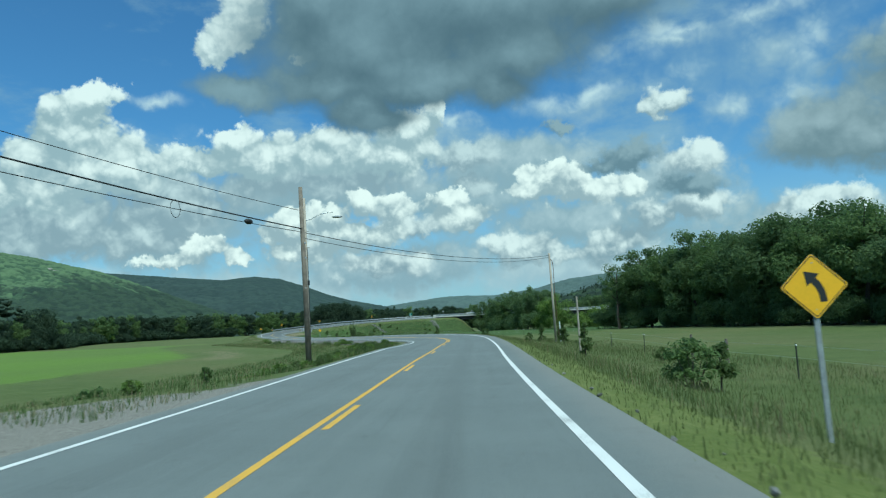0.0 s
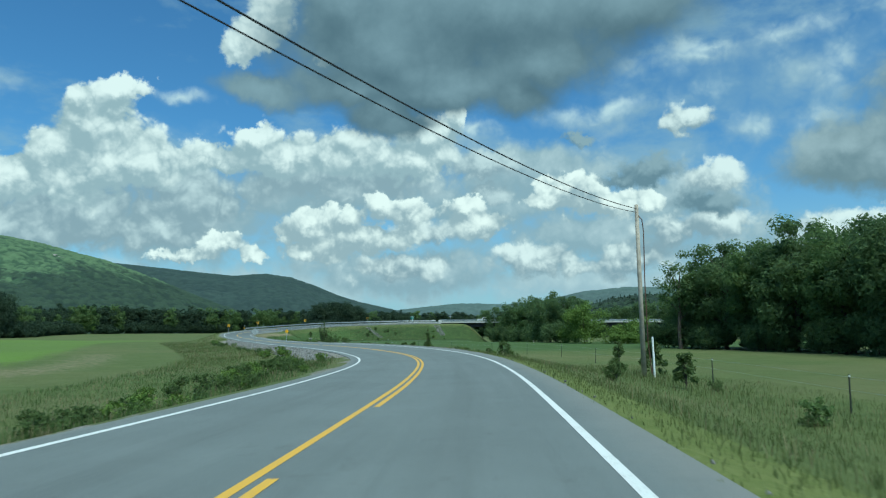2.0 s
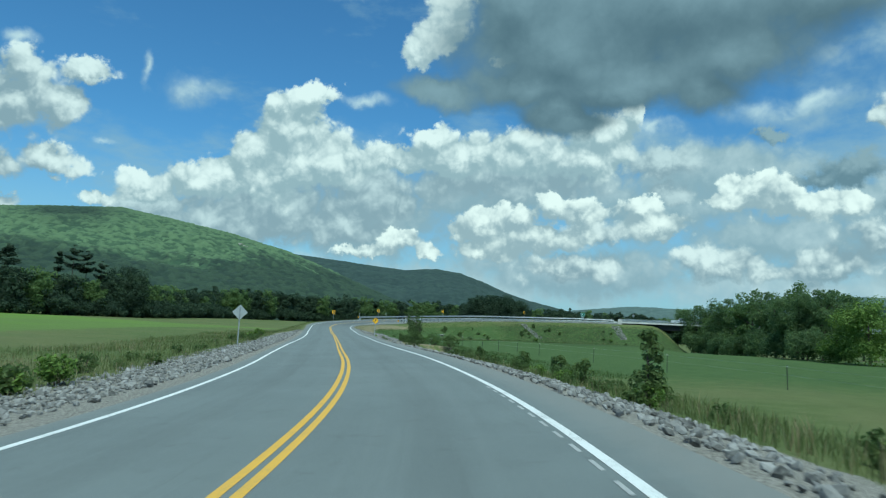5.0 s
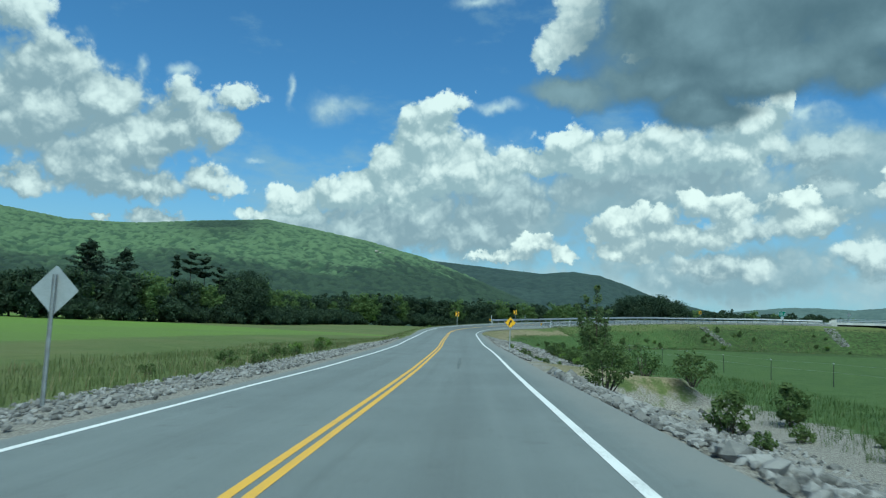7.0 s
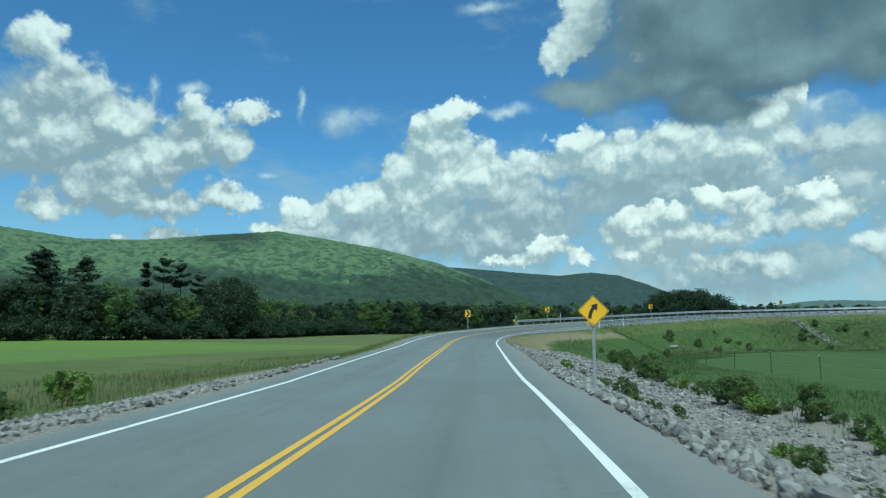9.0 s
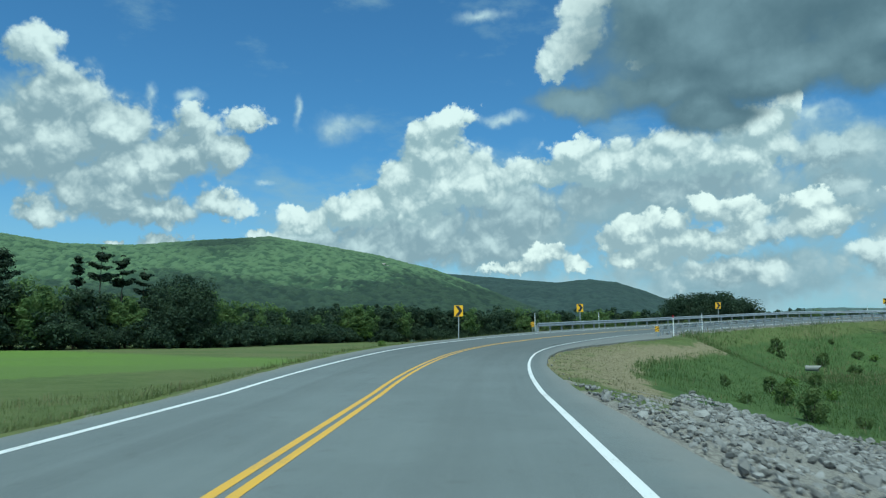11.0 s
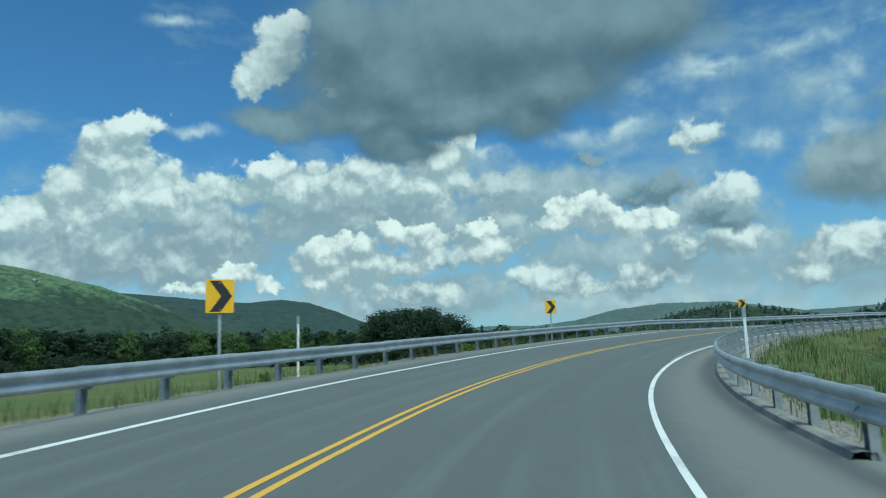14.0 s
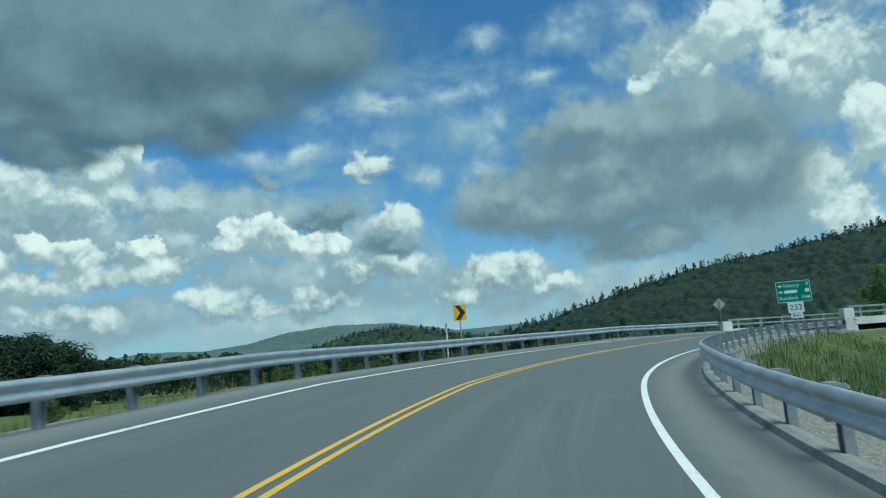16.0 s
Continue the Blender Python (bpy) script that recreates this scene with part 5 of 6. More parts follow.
def broad_tree(name, label, high, wide, clumps, per, leaf, mat, seed, bare=0.18, at=(0, 0, 0), dense=False):
    """A broad-leaved tree: trunk, limbs and a crown of many leaf sprays with gaps."""
    r = np.random.RandomState(seed)
    tree = thing(name, label, "tree", Matrix.Translation(at))
    d = r.normal(size=(clumps, 3))
    d /= np.linalg.norm(d, axis=1)[:, None]
    d[:, 2] = d[:, 2] * 0.95 + 0.05
    k = r.uniform(0.35, 1.0, (clumps, 1)) ** 0.45
    lobes = 1 + 0.22 * np.sin(3 * np.arctan2(d[:, 1:2], d[:, 0:1]) + seed) + 0.12 * r.normal(size=(clumps, 1))
    c = d * k * lobes * np.array([wide / 2, wide / 2, high * (1 - bare) / 2]) * 0.86
    low = np.clip(-c[:, 2] / (high * 0.5), 0, 1)
    c[:, :2] *= (1 + 0.35 * low)[:, None]
    c[:, 2] += high * (bare + (1 - bare) / 2)
    radii = r.uniform(0.11, 0.22, (clumps, 1)) * wide
    bm = bmesh.new()
    limbs(bm, (0, 0, -0.4), (0, 0, high * 0.8), high * 0.022, c[r.choice(clumps, 9)], r)
    part("trunk", bm, BARK, tree)
    v, f = leaves(c, radii, per, leaf, r)
    # the dense inner foliage
    a, e = np.meshgrid(np.linspace(0, 2 * np.pi, 13), np.linspace(-1.45, 1.45, 8), indexing="ij")
    k = r.uniform(0.35, 0.55, a.shape)
    k[-1] = k[0]
    core = np.stack([np.cos(a) * np.cos(e) * k * wide / 2, np.sin(a) * np.cos(e) * k * wide / 2, high * (bare + (1 - bare) / 2) + np.sin(e) * k * high * (1 - bare) / 2], -1).reshape(-1, 3)
    if dense:
        f = np.concatenate([f, grid_faces(13, 8) + len(v)])
        v = np.concatenate([v, core])
    foliage("crown", v, f, per, mat, tree, r)
    return tree


def pine_tree(label, high, wide, mat, seed, bare, at=(0, 0, 0), levels=16):
    """A tall pine with a bare lower stem and flat, ragged tiers."""
    r = np.random.RandomState(seed)
    tree = thing("pine_tree", label, "tree", Matrix.Translation(at))
    bm = bmesh.new()
    cs = []
    for k in range(levels):
        h = high * (bare + (1 - bare) * (k + r.uniform(-0.3, 0.3)) / levels)
        reach = wide / 2 * (1.05 - 0.85 * (k / levels) ** 1.6) * r.uniform(0.6, 1.15)
        for q in range(r.randint(4, 7)):
            a = r.uniform(0, 6.28)
            bough = reach * r.uniform(0.6, 1.15)
            tip = (math.cos(a) * bough, math.sin(a) * bough, h + reach * 0.12 + r.uniform(-0.7, 0.9))
            rod(bm, (0, 0, h - 0.2), tip, 0.05, 0.015, 4)
            for e in (0.35, 0.6, 0.82, 1.0):
                cs.append((tip[0] * e, tip[1] * e, h - 0.2 + (tip[2] - h + 0.2) * e))
    cs.append((0, 0, high))
    rod(bm, (0, 0, -0.4), (0, 0, high), high * 0.012, 0.03, 8)
    part("trunk", bm, BARK, tree)
    cs = np.array(cs)
    v, f = leaves(cs, np.full((len(cs), 1), 0.25 + wide * 0.085) * r.uniform(0.7, 1.3, (len(cs), 1)), 15, 0.42, r, 0.55)
    foliage("needles", v, f, 15, mat, tree, r)
    return tree


def planted(tree, x, y, scale=1.0, turn=0.0, sink=0.1):
    return pose(x, y, over_ground(x, y) - sink, 0, 0, turn) @ Matrix.Diagonal((scale, scale, scale, 1))


def along(line, step, jitter, r):
    xs, ys = np.array([q[0] for q in line], float), np.array([q[1] for q in line], float)
    run_ = np.concatenate([[0], np.cumsum(np.hypot(np.diff(xs), np.diff(ys)))])
    d = np.arange(0, run_[-1], step)
    return np.interp(d, run_, xs) + r.normal(0, jitter, len(d)), np.interp(d, run_, ys) + r.normal(0, jitter, len(d))


R = np.random.RandomState(5)


def stand(makers, spots, group):
    """Trees at spots of (x, y, scale, kind); the first of each kind is moved into place, the rest are copies."""
    used = {}
    for x, y, scale, kind in spots:
        m = planted(None, x, y, scale, R.uniform(0, 360))
        if kind not in used:
            used[kind] = makers[kind]()
            used[kind].matrix_world = m
            tagged(used[kind], group=group)
        else:
            src = used[kind]
            c = copy_thing(src, m)
            c.matrix_basis = m


DARK_TREE = "full dark green broad-leaved tree at the field edge"
near_makers = {
    0: lambda: broad_tree("tree", DARK_TREE, 16, 11, 58, 150, 0.25, TREE_DARK, 21, 0.06),
    1: lambda: broad_tree("tree", DARK_TREE, 16, 10, 54, 150, 0.25, TREE_MID, 22, 0.05),
    2: lambda: broad_tree("tree", DARK_TREE, 16, 12, 64, 145, 0.25, TREE_DARK, 23, 0.04),
    3: lambda: broad_tree("tree", "tall open-crowned tree with gaps at the field edge", 18, 8, 46, 80, 0.20, TREE_MID, 24, 0.3),
    4: lambda: broad_tree("bush", "dark bush under the trees at the field edge", 5, 7, 50, 70, 0.20, TREE_DARK, 25, 0.0, dense=True),
}
spots = []
xs, ys = along([(48.5, 158), (59, 118), (66, 84), (73, 40), (82, 0), (90, -30)], 6.0, 1.6, R)
for x, y in zip(xs, ys):
    big = 1.10 + 0.08 * float(smooth(y, 60, 120))
    spots.append((x, y, big * R.uniform(0.90, 1.12), int(R.choice([0, 1, 2]))))
    if len(spots) % 2:
        spots.append((x + 9, y + 3, big * R.uniform(1.0, 1.22), int(R.choice([0, 1, 2]))))
    spots += [(x - 2.5 + R.normal(), y + 2.8 * q, R.uniform(0.7, 1.1), 4) for q in (-0.5, 0.5)]
spots += [(42.5, 155, 0.96, 3), (50, 166, 0.9, 0), (45, 163, 0.7, 1), (44, 158, 1.2, 4), (40, 160, 1.0, 4)]
stand(near_makers, spots, "trees at the field edge")

bank_makers = {
    0: lambda: broad_tree("tree", "dark green tree on the river bank", 14, 9, 46, 140, 0.24, TREE_DARK, 31, 0.03),
    1: lambda: broad_tree("tree", "mid-green tree on the river bank", 13, 9, 46, 140, 0.24, TREE_MID, 32, 0.03),
    2: lambda: broad_tree("tree", "bright yellow-green round tree at the meadow edge", 11, 11.5, 64, 140, 0.22, TREE_LIGHT, 33, 0.0),
    3: lambda: broad_tree("bush", "bright green low bush at the meadow edge", 4, 6.5, 46, 70, 0.17, TREE_LIGHT, 34, 0.0, dense=True),
    4: lambda: broad_tree("bush", "dark green low bush under the bank trees", 4.5, 7, 46, 70, 0.19, TREE_DARK, 35, 0.0, dense=True),
}
spots = [(16, 305, 1.15, 0), (21, 300, 1.05, 1), (24, 288, 1.25, 0), (27, 275, 1.22, 1), (30, 262, 1.25, 0), (33, 250, 1.15, 1), (30, 240, 1.05, 0), (34, 238, 1.1, 0), (38, 244, 1.15, 0),
         (36.5, 219, 1.0, 2), (43, 211, 1.0, 3), (47, 208, 0.8, 3), (49, 214, 1.7, 3), (53, 205, 0.7, 3), (12, 311, 0.8, 1), (17, 296, 1.3, 4), (21, 283, 1.2, 4), (24, 268, 1.2, 4), (27, 255, 1.2, 4),
         (28, 243, 1.1, 4), (30, 232, 1.2, 4), (33, 226, 1.0, 3), (63, 262, 1.0, 4), (70, 255, 1.1, 4)]
xs, ys = along([(-10, 352), (20, 345), (60, 340), (110, 335), (150, 300), (150, 230), (110, 190)], 6.5, 2.5, R)
spots += [(x, y, (R.uniform(0.85, 1.1) + 0.45 * float(smooth(x, 60, 85))) * (0.42 + 0.58 * float(smooth(x, 42, 66))), int(R.choice([0, 0, 1]))) for x, y in zip(xs, ys)]
stand(bank_makers, spots, "river bank trees")

far_makers = {
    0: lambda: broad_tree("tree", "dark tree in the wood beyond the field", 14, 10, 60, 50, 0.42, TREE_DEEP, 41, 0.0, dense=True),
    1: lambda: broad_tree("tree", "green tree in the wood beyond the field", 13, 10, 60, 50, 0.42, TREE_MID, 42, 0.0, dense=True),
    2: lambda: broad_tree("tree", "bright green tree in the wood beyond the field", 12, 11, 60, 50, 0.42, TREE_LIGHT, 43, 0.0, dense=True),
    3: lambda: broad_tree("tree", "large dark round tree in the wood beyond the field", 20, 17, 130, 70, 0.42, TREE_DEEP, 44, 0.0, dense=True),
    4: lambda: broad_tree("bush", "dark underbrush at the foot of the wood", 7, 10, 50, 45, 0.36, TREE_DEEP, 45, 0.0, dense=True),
}
spots = []
for shift, step in ((0, 6.5),):
    xs, ys = along([(-345, 90), (-270, 180), (-212, 258), (-200, 300), (-203, 340), (-228, 405), (-250, 470), (-232, 540), (-190, 600), (-120, 650), (-40, 690), (60, 700)], step, 2.4, R)
    for x, y in zip(xs, ys):
        near_ = 1 - float(smooth(np.hypot(x + 200, y - 290), 60, 160))
        spots.append((x - shift, y + shift * 0.4, R.uniform(0.80, 1.12) + 0.22 * near_ + 0.50 * float(smooth(y, 400, 520)), int(R.choice([0, 0, 0, 1, 1]))))
spots += [(-199, 331, 1.03, 3), (-196, 322, 0.82, 3), (-246, 474, 0.75, 2), (-240, 484, 0.8, 2), (-250, 462, 0.7, 2), (-222, 360, 0.6, 2), (-93, 504, 1.02, 3), (-84, 500, 1.08, 3), (-74, 497, 1.06, 3), (-66, 496, 0.92, 3), (-89, 513, 1.12, 3), (-78, 508, 1.12, 3), (-69, 506, 1.0, 3)]
xs, ys = along([(-300, 140), (-265, 181), (-206, 260), (-194, 300), (-196, 340), (-221, 405), (-243, 470), (-226, 538), (-186, 596)], 5.5, 1.5, R)
spots += [(x, y, R.uniform(0.7, 1.2), 4) for x, y in zip(xs, ys)]
spots += [(x, 470 - 0.25 * x - 5, R.uniform(1.0, 1.5), 4) for x in range(-98, -58, 5)]
stand(far_makers, spots, "wood beyond the field")

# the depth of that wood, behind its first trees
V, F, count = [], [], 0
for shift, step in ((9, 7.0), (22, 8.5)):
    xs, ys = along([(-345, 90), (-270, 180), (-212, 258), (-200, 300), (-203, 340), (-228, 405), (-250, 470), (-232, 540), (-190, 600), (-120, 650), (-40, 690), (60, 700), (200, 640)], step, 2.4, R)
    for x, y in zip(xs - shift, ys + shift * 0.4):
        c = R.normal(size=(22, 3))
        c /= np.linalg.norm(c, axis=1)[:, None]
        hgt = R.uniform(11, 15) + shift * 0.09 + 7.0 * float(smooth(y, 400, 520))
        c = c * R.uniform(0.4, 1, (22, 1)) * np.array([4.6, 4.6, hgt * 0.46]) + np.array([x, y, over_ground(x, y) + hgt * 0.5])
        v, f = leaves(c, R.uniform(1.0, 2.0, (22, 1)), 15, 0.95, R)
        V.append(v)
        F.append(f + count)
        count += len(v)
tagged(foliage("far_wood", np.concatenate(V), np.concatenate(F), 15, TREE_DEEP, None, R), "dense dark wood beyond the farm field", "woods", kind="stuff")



def forest(name, label, spots_, mat, r, cards, size, lift):
    """Joined trees of a wood on a slope: spots are x, y, foot height, tree height, width, and whether it is a conifer."""
    V_, F_, count_ = [], [], 0
    for x, y, z, high, wide, pine in spots_:
        h = r.uniform(0.12, 1.0, cards)
        reach = np.where(pine, (1.08 - h) ** 0.8, np.sqrt(np.clip(1 - (2 * h - 1.08) ** 2, 0.05, 1))) * wide / 2
        a = r.uniform(0, 6.28, cards)
        k = np.sqrt(r.uniform(0.25, 1, cards)) * r.uniform(0.75, 1.2, cards)
        c = np.stack([x + np.cos(a) * reach * k, y + np.sin(a) * reach * k, z + lift + h * high], -1)
        v, f = leaves(c, np.full((cards, 1), 0.4), 1, size, r, 0.25 if pine else 0.0)
        V_.append(v)
        F_.append(f + count_)
        count_ += len(v)
    return tagged(foliage(name, np.concatenate(V_), np.concatenate(F_), cards, mat, None, r), label, "woods", kind="stuff")


def crest_trees(name, label, crest, eye, far, spread_, count_, tall, wide, cards, size):
    """Single trees that stand over a hill's canopy, most of them near its crest."""
    made_ = []
    for k in range(count_):
        a, t = RW.uniform(crest[-1][0] + 0.5, crest[0][0] - 0.5), 1 - spread_ * RW.uniform() ** 1.7
        el = np.interp(-a, [-c[0] for c in crest], [c[1] for c in crest])
        x, y = eye[0] - math.sin(radians(a)) * far * (0.57 + 0.43 * t), eye[1] + math.cos(radians(a)) * far * (0.57 + 0.43 * t)
        z = far * math.tan(radians(el)) * (float(smooth(t, 0, 1)) * 0.55 + t ** 1.4 * 0.45) - 4
        made_.append((x, y, z, RW.uniform(*tall), RW.uniform(*wide), RW.uniform() < 0.7))
    return forest(name, label, made_, NEEDLES, RW, cards, size, -1.0)


RW = np.random.RandomState(57)
RIVER_EYE = (-47.0, 270.0)
RIGHT_CREST = [(-21, 0.2), (-25.5, 1.3), (-28.5, 2.2), (-33, 3.3), (-38, 4.7), (-42, 5.6), (-46, 6.2), (-50, 6.6), (-56, 7.4), (-64, 8.0), (-76, 7.0), (-90, 5.0)]
hill("hill_right", RIGHT_CREST, RIVER_EYE, 760, 330, 1150, "steep dark hill of pine forest", PINE_WOODS, 6.5, 5.5, 14, 0.2, 200,
     lambda az, t, rough: 0.55 + 1.6 * smooth(t + 0.25 * rough, 0.08, 0.35))
crest_trees("hill_pines", "dark pines standing over the forest on the hillside", RIGHT_CREST, RIVER_EYE, 760, 0.80, 1500, (8, 15), (5.0, 8.0), 120, 0.62)
LOW_CREST = [(-7, 0.4), (-10, 1.2), (-13, 2.0), (-16, 2.8), (-19.5, 3.25), (-22, 2.9), (-25, 2.2), (-28, 1.7), (-34, 0.6)]
hill("hill_near_river", LOW_CREST, RIVER_EYE, 1400, 800, 1900, "low wooded hill across the river", PINE_WOODS, 11.0, 8.0, 15, 0.12, 150, lambda az, t, rough: 0.95 + rough)
crest_trees("river_hill_pines", "dark pines on the crest of the low hill", LOW_CREST, RIVER_EYE, 1400, 0.4, 260, (9, 17), (6, 10), 60, 1.1)
# the wood on the valley floor beyond the curve
xs, ys = along([(-62, 520), (-30, 560), (20, 575), (70, 560), (120, 520), (165, 470), (200, 420)], 4.0, 5.0, RW)
forest("valley_wood", "dark wood on the valley floor beyond the curve", [(x, y, over_ground(x, y), RW.uniform(9, 14) * (1.25 if RW.uniform() < 0.15 else 1), RW.uniform(6, 9), RW.uniform() < 0.25) for x, y in zip(xs, ys)], TREE_DEEP, RW, 230, 0.75, -0.5)

pine_makers = {0: lambda: pine_tree("tall dark white pine standing over the wood", 24, 11.0, NEEDLES, 51, 0.40, levels=12),
               1: lambda: pine_tree("tall dark pine with a bare stem over the wood", 24, 6.6, NEEDLES, 52, 0.66, levels=5),
               2: lambda: pine_tree("broad dark white pine standing over the wood", 23, 13.5, NEEDLES, 53, 0.34, levels=11),
               3: lambda: pine_tree("slender dark pine standing over the wood", 23, 4.8, NEEDLES, 54, 0.50, levels=8)}
spots = [(-209, 271, 1.02, 2), (-214, 275, 0.97, 0), (-205, 281, 0.95, 2), (-196, 294, 0.92, 3), (-195, 299.5, 0.99, 1), (-194, 305, 0.93, 1), (-191, 309, 0.80, 1)]
spots = [(-25 + (x + 25) * 1.07, 150 + (y - 150) * 1.07, k * 1.11, q) for x, y, k, q in spots]
stand(pine_makers, spots, "pines over the wood")

# ---- stones ----
def stone_material():
    m, n, b = material("riprap_stone", 0.9, 0.0, 0.3)
    at = place(n)
    isl = n.add("ShaderNodeNewGeometry").outputs["Random Per Island"]
    one = n.add("ShaderNodeObjectInfo").outputs["Random"]
    f = n.math("FRACT", n.math("ADD", isl, one))
    col = n.mix(f, (0.060, 0.060, 0.058), (0.29, 0.287, 0.278))
    col = n.mix(n.ramp(n.noise(at, 14.0, 4.0), 0.35, 0.7, 0.0, 0.5), col, (0.24, 0.235, 0.22))
    n.put(b.inputs["Base Color"], col)
    bumped(n, b, n.noise(at, 40.0, 4.0), 0.6, 0.02)
    return m


STONES = stone_material()


def rough_stone(r):
    """A broken block of rock, 20 faces."""
    bm = bmesh.new()
    bmesh.ops.create_icosphere(bm, subdivisions=1, radius=1.0)
    v = np.array([q.co[:] for q in bm.verts])
    f = np.array([[q.index for q in fc.verts] for fc in bm.faces])
    bm.free()
    v = v * r.uniform(0.62, 1.12, (len(v), 1)) * np.array([1.25, 0.95, 0.7])
    return v, f


def turned(n, r):
    """Random turns as matrices."""
    q = r.normal(size=(n, 4))
    q /= np.linalg.norm(q, axis=1)[:, None]
    a, b, c, d = q.T
    return np.stack([np.stack([1 - 2 * (c * c + d * d), 2 * (b * c - a * d), 2 * (b * d + a * c)], -1),
                     np.stack([2 * (b * c + a * d), 1 - 2 * (b * b + d * d), 2 * (c * d - a * b)], -1),
                     np.stack([2 * (b * d - a * c), 2 * (c * d + a * b), 1 - 2 * (b * b + c * c)], -1)], -2)


def scatter(s0, s1, d0, d1, side_, step, r):
    """Jittered places beside the road: stations and metres beyond the pavement's edge."""
    s, d = np.meshgrid(np.arange(s0, s1, step), np.arange(d0, d1, step), indexing="ij")
    s, d = s.ravel() + r.uniform(-0.6, 0.6, s.size) * step, d.ravel() + r.uniform(-0.6, 0.6, d.size) * step
    edge = np.interp(s, STATION, EDGE_R if side_ > 0 else EDGE_L)
    x, y, _ = road_point(s, edge + side_ * d)
    return s, d, x, y


def riprap(name, label, places, sizes, near, r):
    """Broken stone: those near the camera's way as single stones, the rest joined."""
    x, y = places
    z = ground_height(x, y)
    n = len(x)
    kinds = [rough_stone(r) for _ in range(10)]
    rot = turned(n, r)
    kind = r.randint(0, 10, n)
    at = np.stack([x, y, z + sizes * 0.18], -1)
    V, F, count = [], [], 0
    nv = len(kinds[0][0])
    for k in range(10):
        pick = np.where((kind == k) & ~near)[0]
        v = np.einsum("nij,vj->nvi", rot[pick], kinds[k][0]) * sizes[pick, None, None] * np.array([1, 1, 0.85]) + at[pick, None]
        V.append(v.reshape(-1, 3))
        F.append((kinds[k][1][None] + (np.arange(len(pick)) * nv)[:, None, None] + count).reshape(-1, 3))
        count += len(pick) * nv
    ob = tagged(sheet(name, np.concatenate(V), np.concatenate(F), STONES), label, "riprap", kind="stuff")
    shared = {}
    for i in np.where(near)[0]:
        k = int(kind[i])
        if k not in shared:
            me = bpy.data.meshes.new("stone")
            me.from_pydata(kinds[k][0].tolist(), [], kinds[k][1].tolist())
            me.materials.append(STONES)
            shared[k] = me
        st = new("stone", shared[k])
        st.parent = ob
        st.matrix_basis = Matrix.Translation(at[i]) @ Matrix(rot[i].tolist()).to_4x4() @ Matrix.Scale(float(sizes[i]), 4)
    return ob


r = np.random.RandomState(61)
s, d, x, y = scatter(128, 226, 0.35, 9.4, 1, 0.205, r)
on_pad = (s > 150.2) & (s + 1.33 * (d + 4.4) < 166.6)
keep = ~on_pad & ~((s > 156) & (d > 2.1) & (d < 3.3 + 0.4 * np.sin(s)) & (r.uniform(size=len(s)) < 0.85)) & (r.uniform(size=len(s)) < np.where(d > 6, 0.75, 0.95)) & (d < np.interp(s, [128, 140, 165, 190, 206, 214, 221, 226], [2.5, 6.0, 6.8, 7.0, 8.6, 9.0, 6.0, 0.8])) & ((s < 213) | (d > 2.4 + 0.3 * (s - 213)))
s, d, x, y = s[keep], d[keep], x[keep], y[keep]
sizes = r.uniform(0.045, 0.115, len(s)) * np.where(d < 3, 1.1, 1.0) * np.where((s > 144) & (s < 151), 1.5, 1.0) * np.where(s > 190, np.where(d < 2.2, 0.6, 1.1), 1.0) * np.where(r.uniform(size=len(s)) < 0.06, 1.7, 1.0)
riprap("riprap", "broken grey stone lining the roadside ditch", (x, y), sizes, (s > 166) & (s < 174) & (d < 2.2), r)
s, d, x, y = scatter(84, 194, 0.6, 5.8, -1, 0.26, r)
keep = (d < np.interp(s, [84, 90, 105, 170, 194], [2.2, 4.2, 4.6, 4.0, 1.0])) & (d > np.interp(s, [84, 95, 120], [1.1, 0.8, 0.6])) & (r.uniform(size=len(s)) < 0.95 - 0.35 * smooth(d, 3.2, 5.6))
s, d, x, y = s[keep], d[keep], x[keep], y[keep]
sizes = r.uniform(0.045, 0.105, len(s)) * np.where(r.uniform(size=len(s)) < 0.06, 1.7, 1.0)
riprap("riprap", "broken grey stone along the road shoulder", (x, y), sizes, (s > 94) & (s < 100) & (d < 2.6), r)
s, d, x, y = scatter(78, 128, 0.5, 5.2, 1, 0.23, r)
keep = (d < np.interp(s, [78, 88, 101, 120, 128], [0.3, 0.9, 2.4, 2.8, 4.8])) & (r.uniform(size=len(s)) < 0.9)
s, d, x, y = s[keep], d[keep], x[keep], y[keep]
sizes = r.uniform(0.045, 0.105, len(s))
riprap("riprap", "broken grey stone and gravel under the road shoulder", (x, y), sizes, (s > 98) & (s < 104) & (d < 2.4), r)
# stone chutes down the embankment
for s0, wide_ in ((307, 0.9), (340, 1.4)):
    s, d, x, y = scatter(s0 - wide_, s0 + wide_, 2.6, 11.0, 1, 0.40, r)
    riprap("riprap", "pale stone chute down the grassy embankment", (x, y), r.uniform(0.12, 0.28, len(s)), np.zeros(len(s), bool), r)
s, d, x, y = scatter(-30, 256, 0.05, 0.55, 1, 0.5, r)
keep = r.uniform(size=len(s)) < 0.35
riprap("loose_gravel", "loose gravel along the pavement edge", (x[keep], y[keep]), r.uniform(0.02, 0.06, keep.sum()), np.zeros(keep.sum(), bool), r)


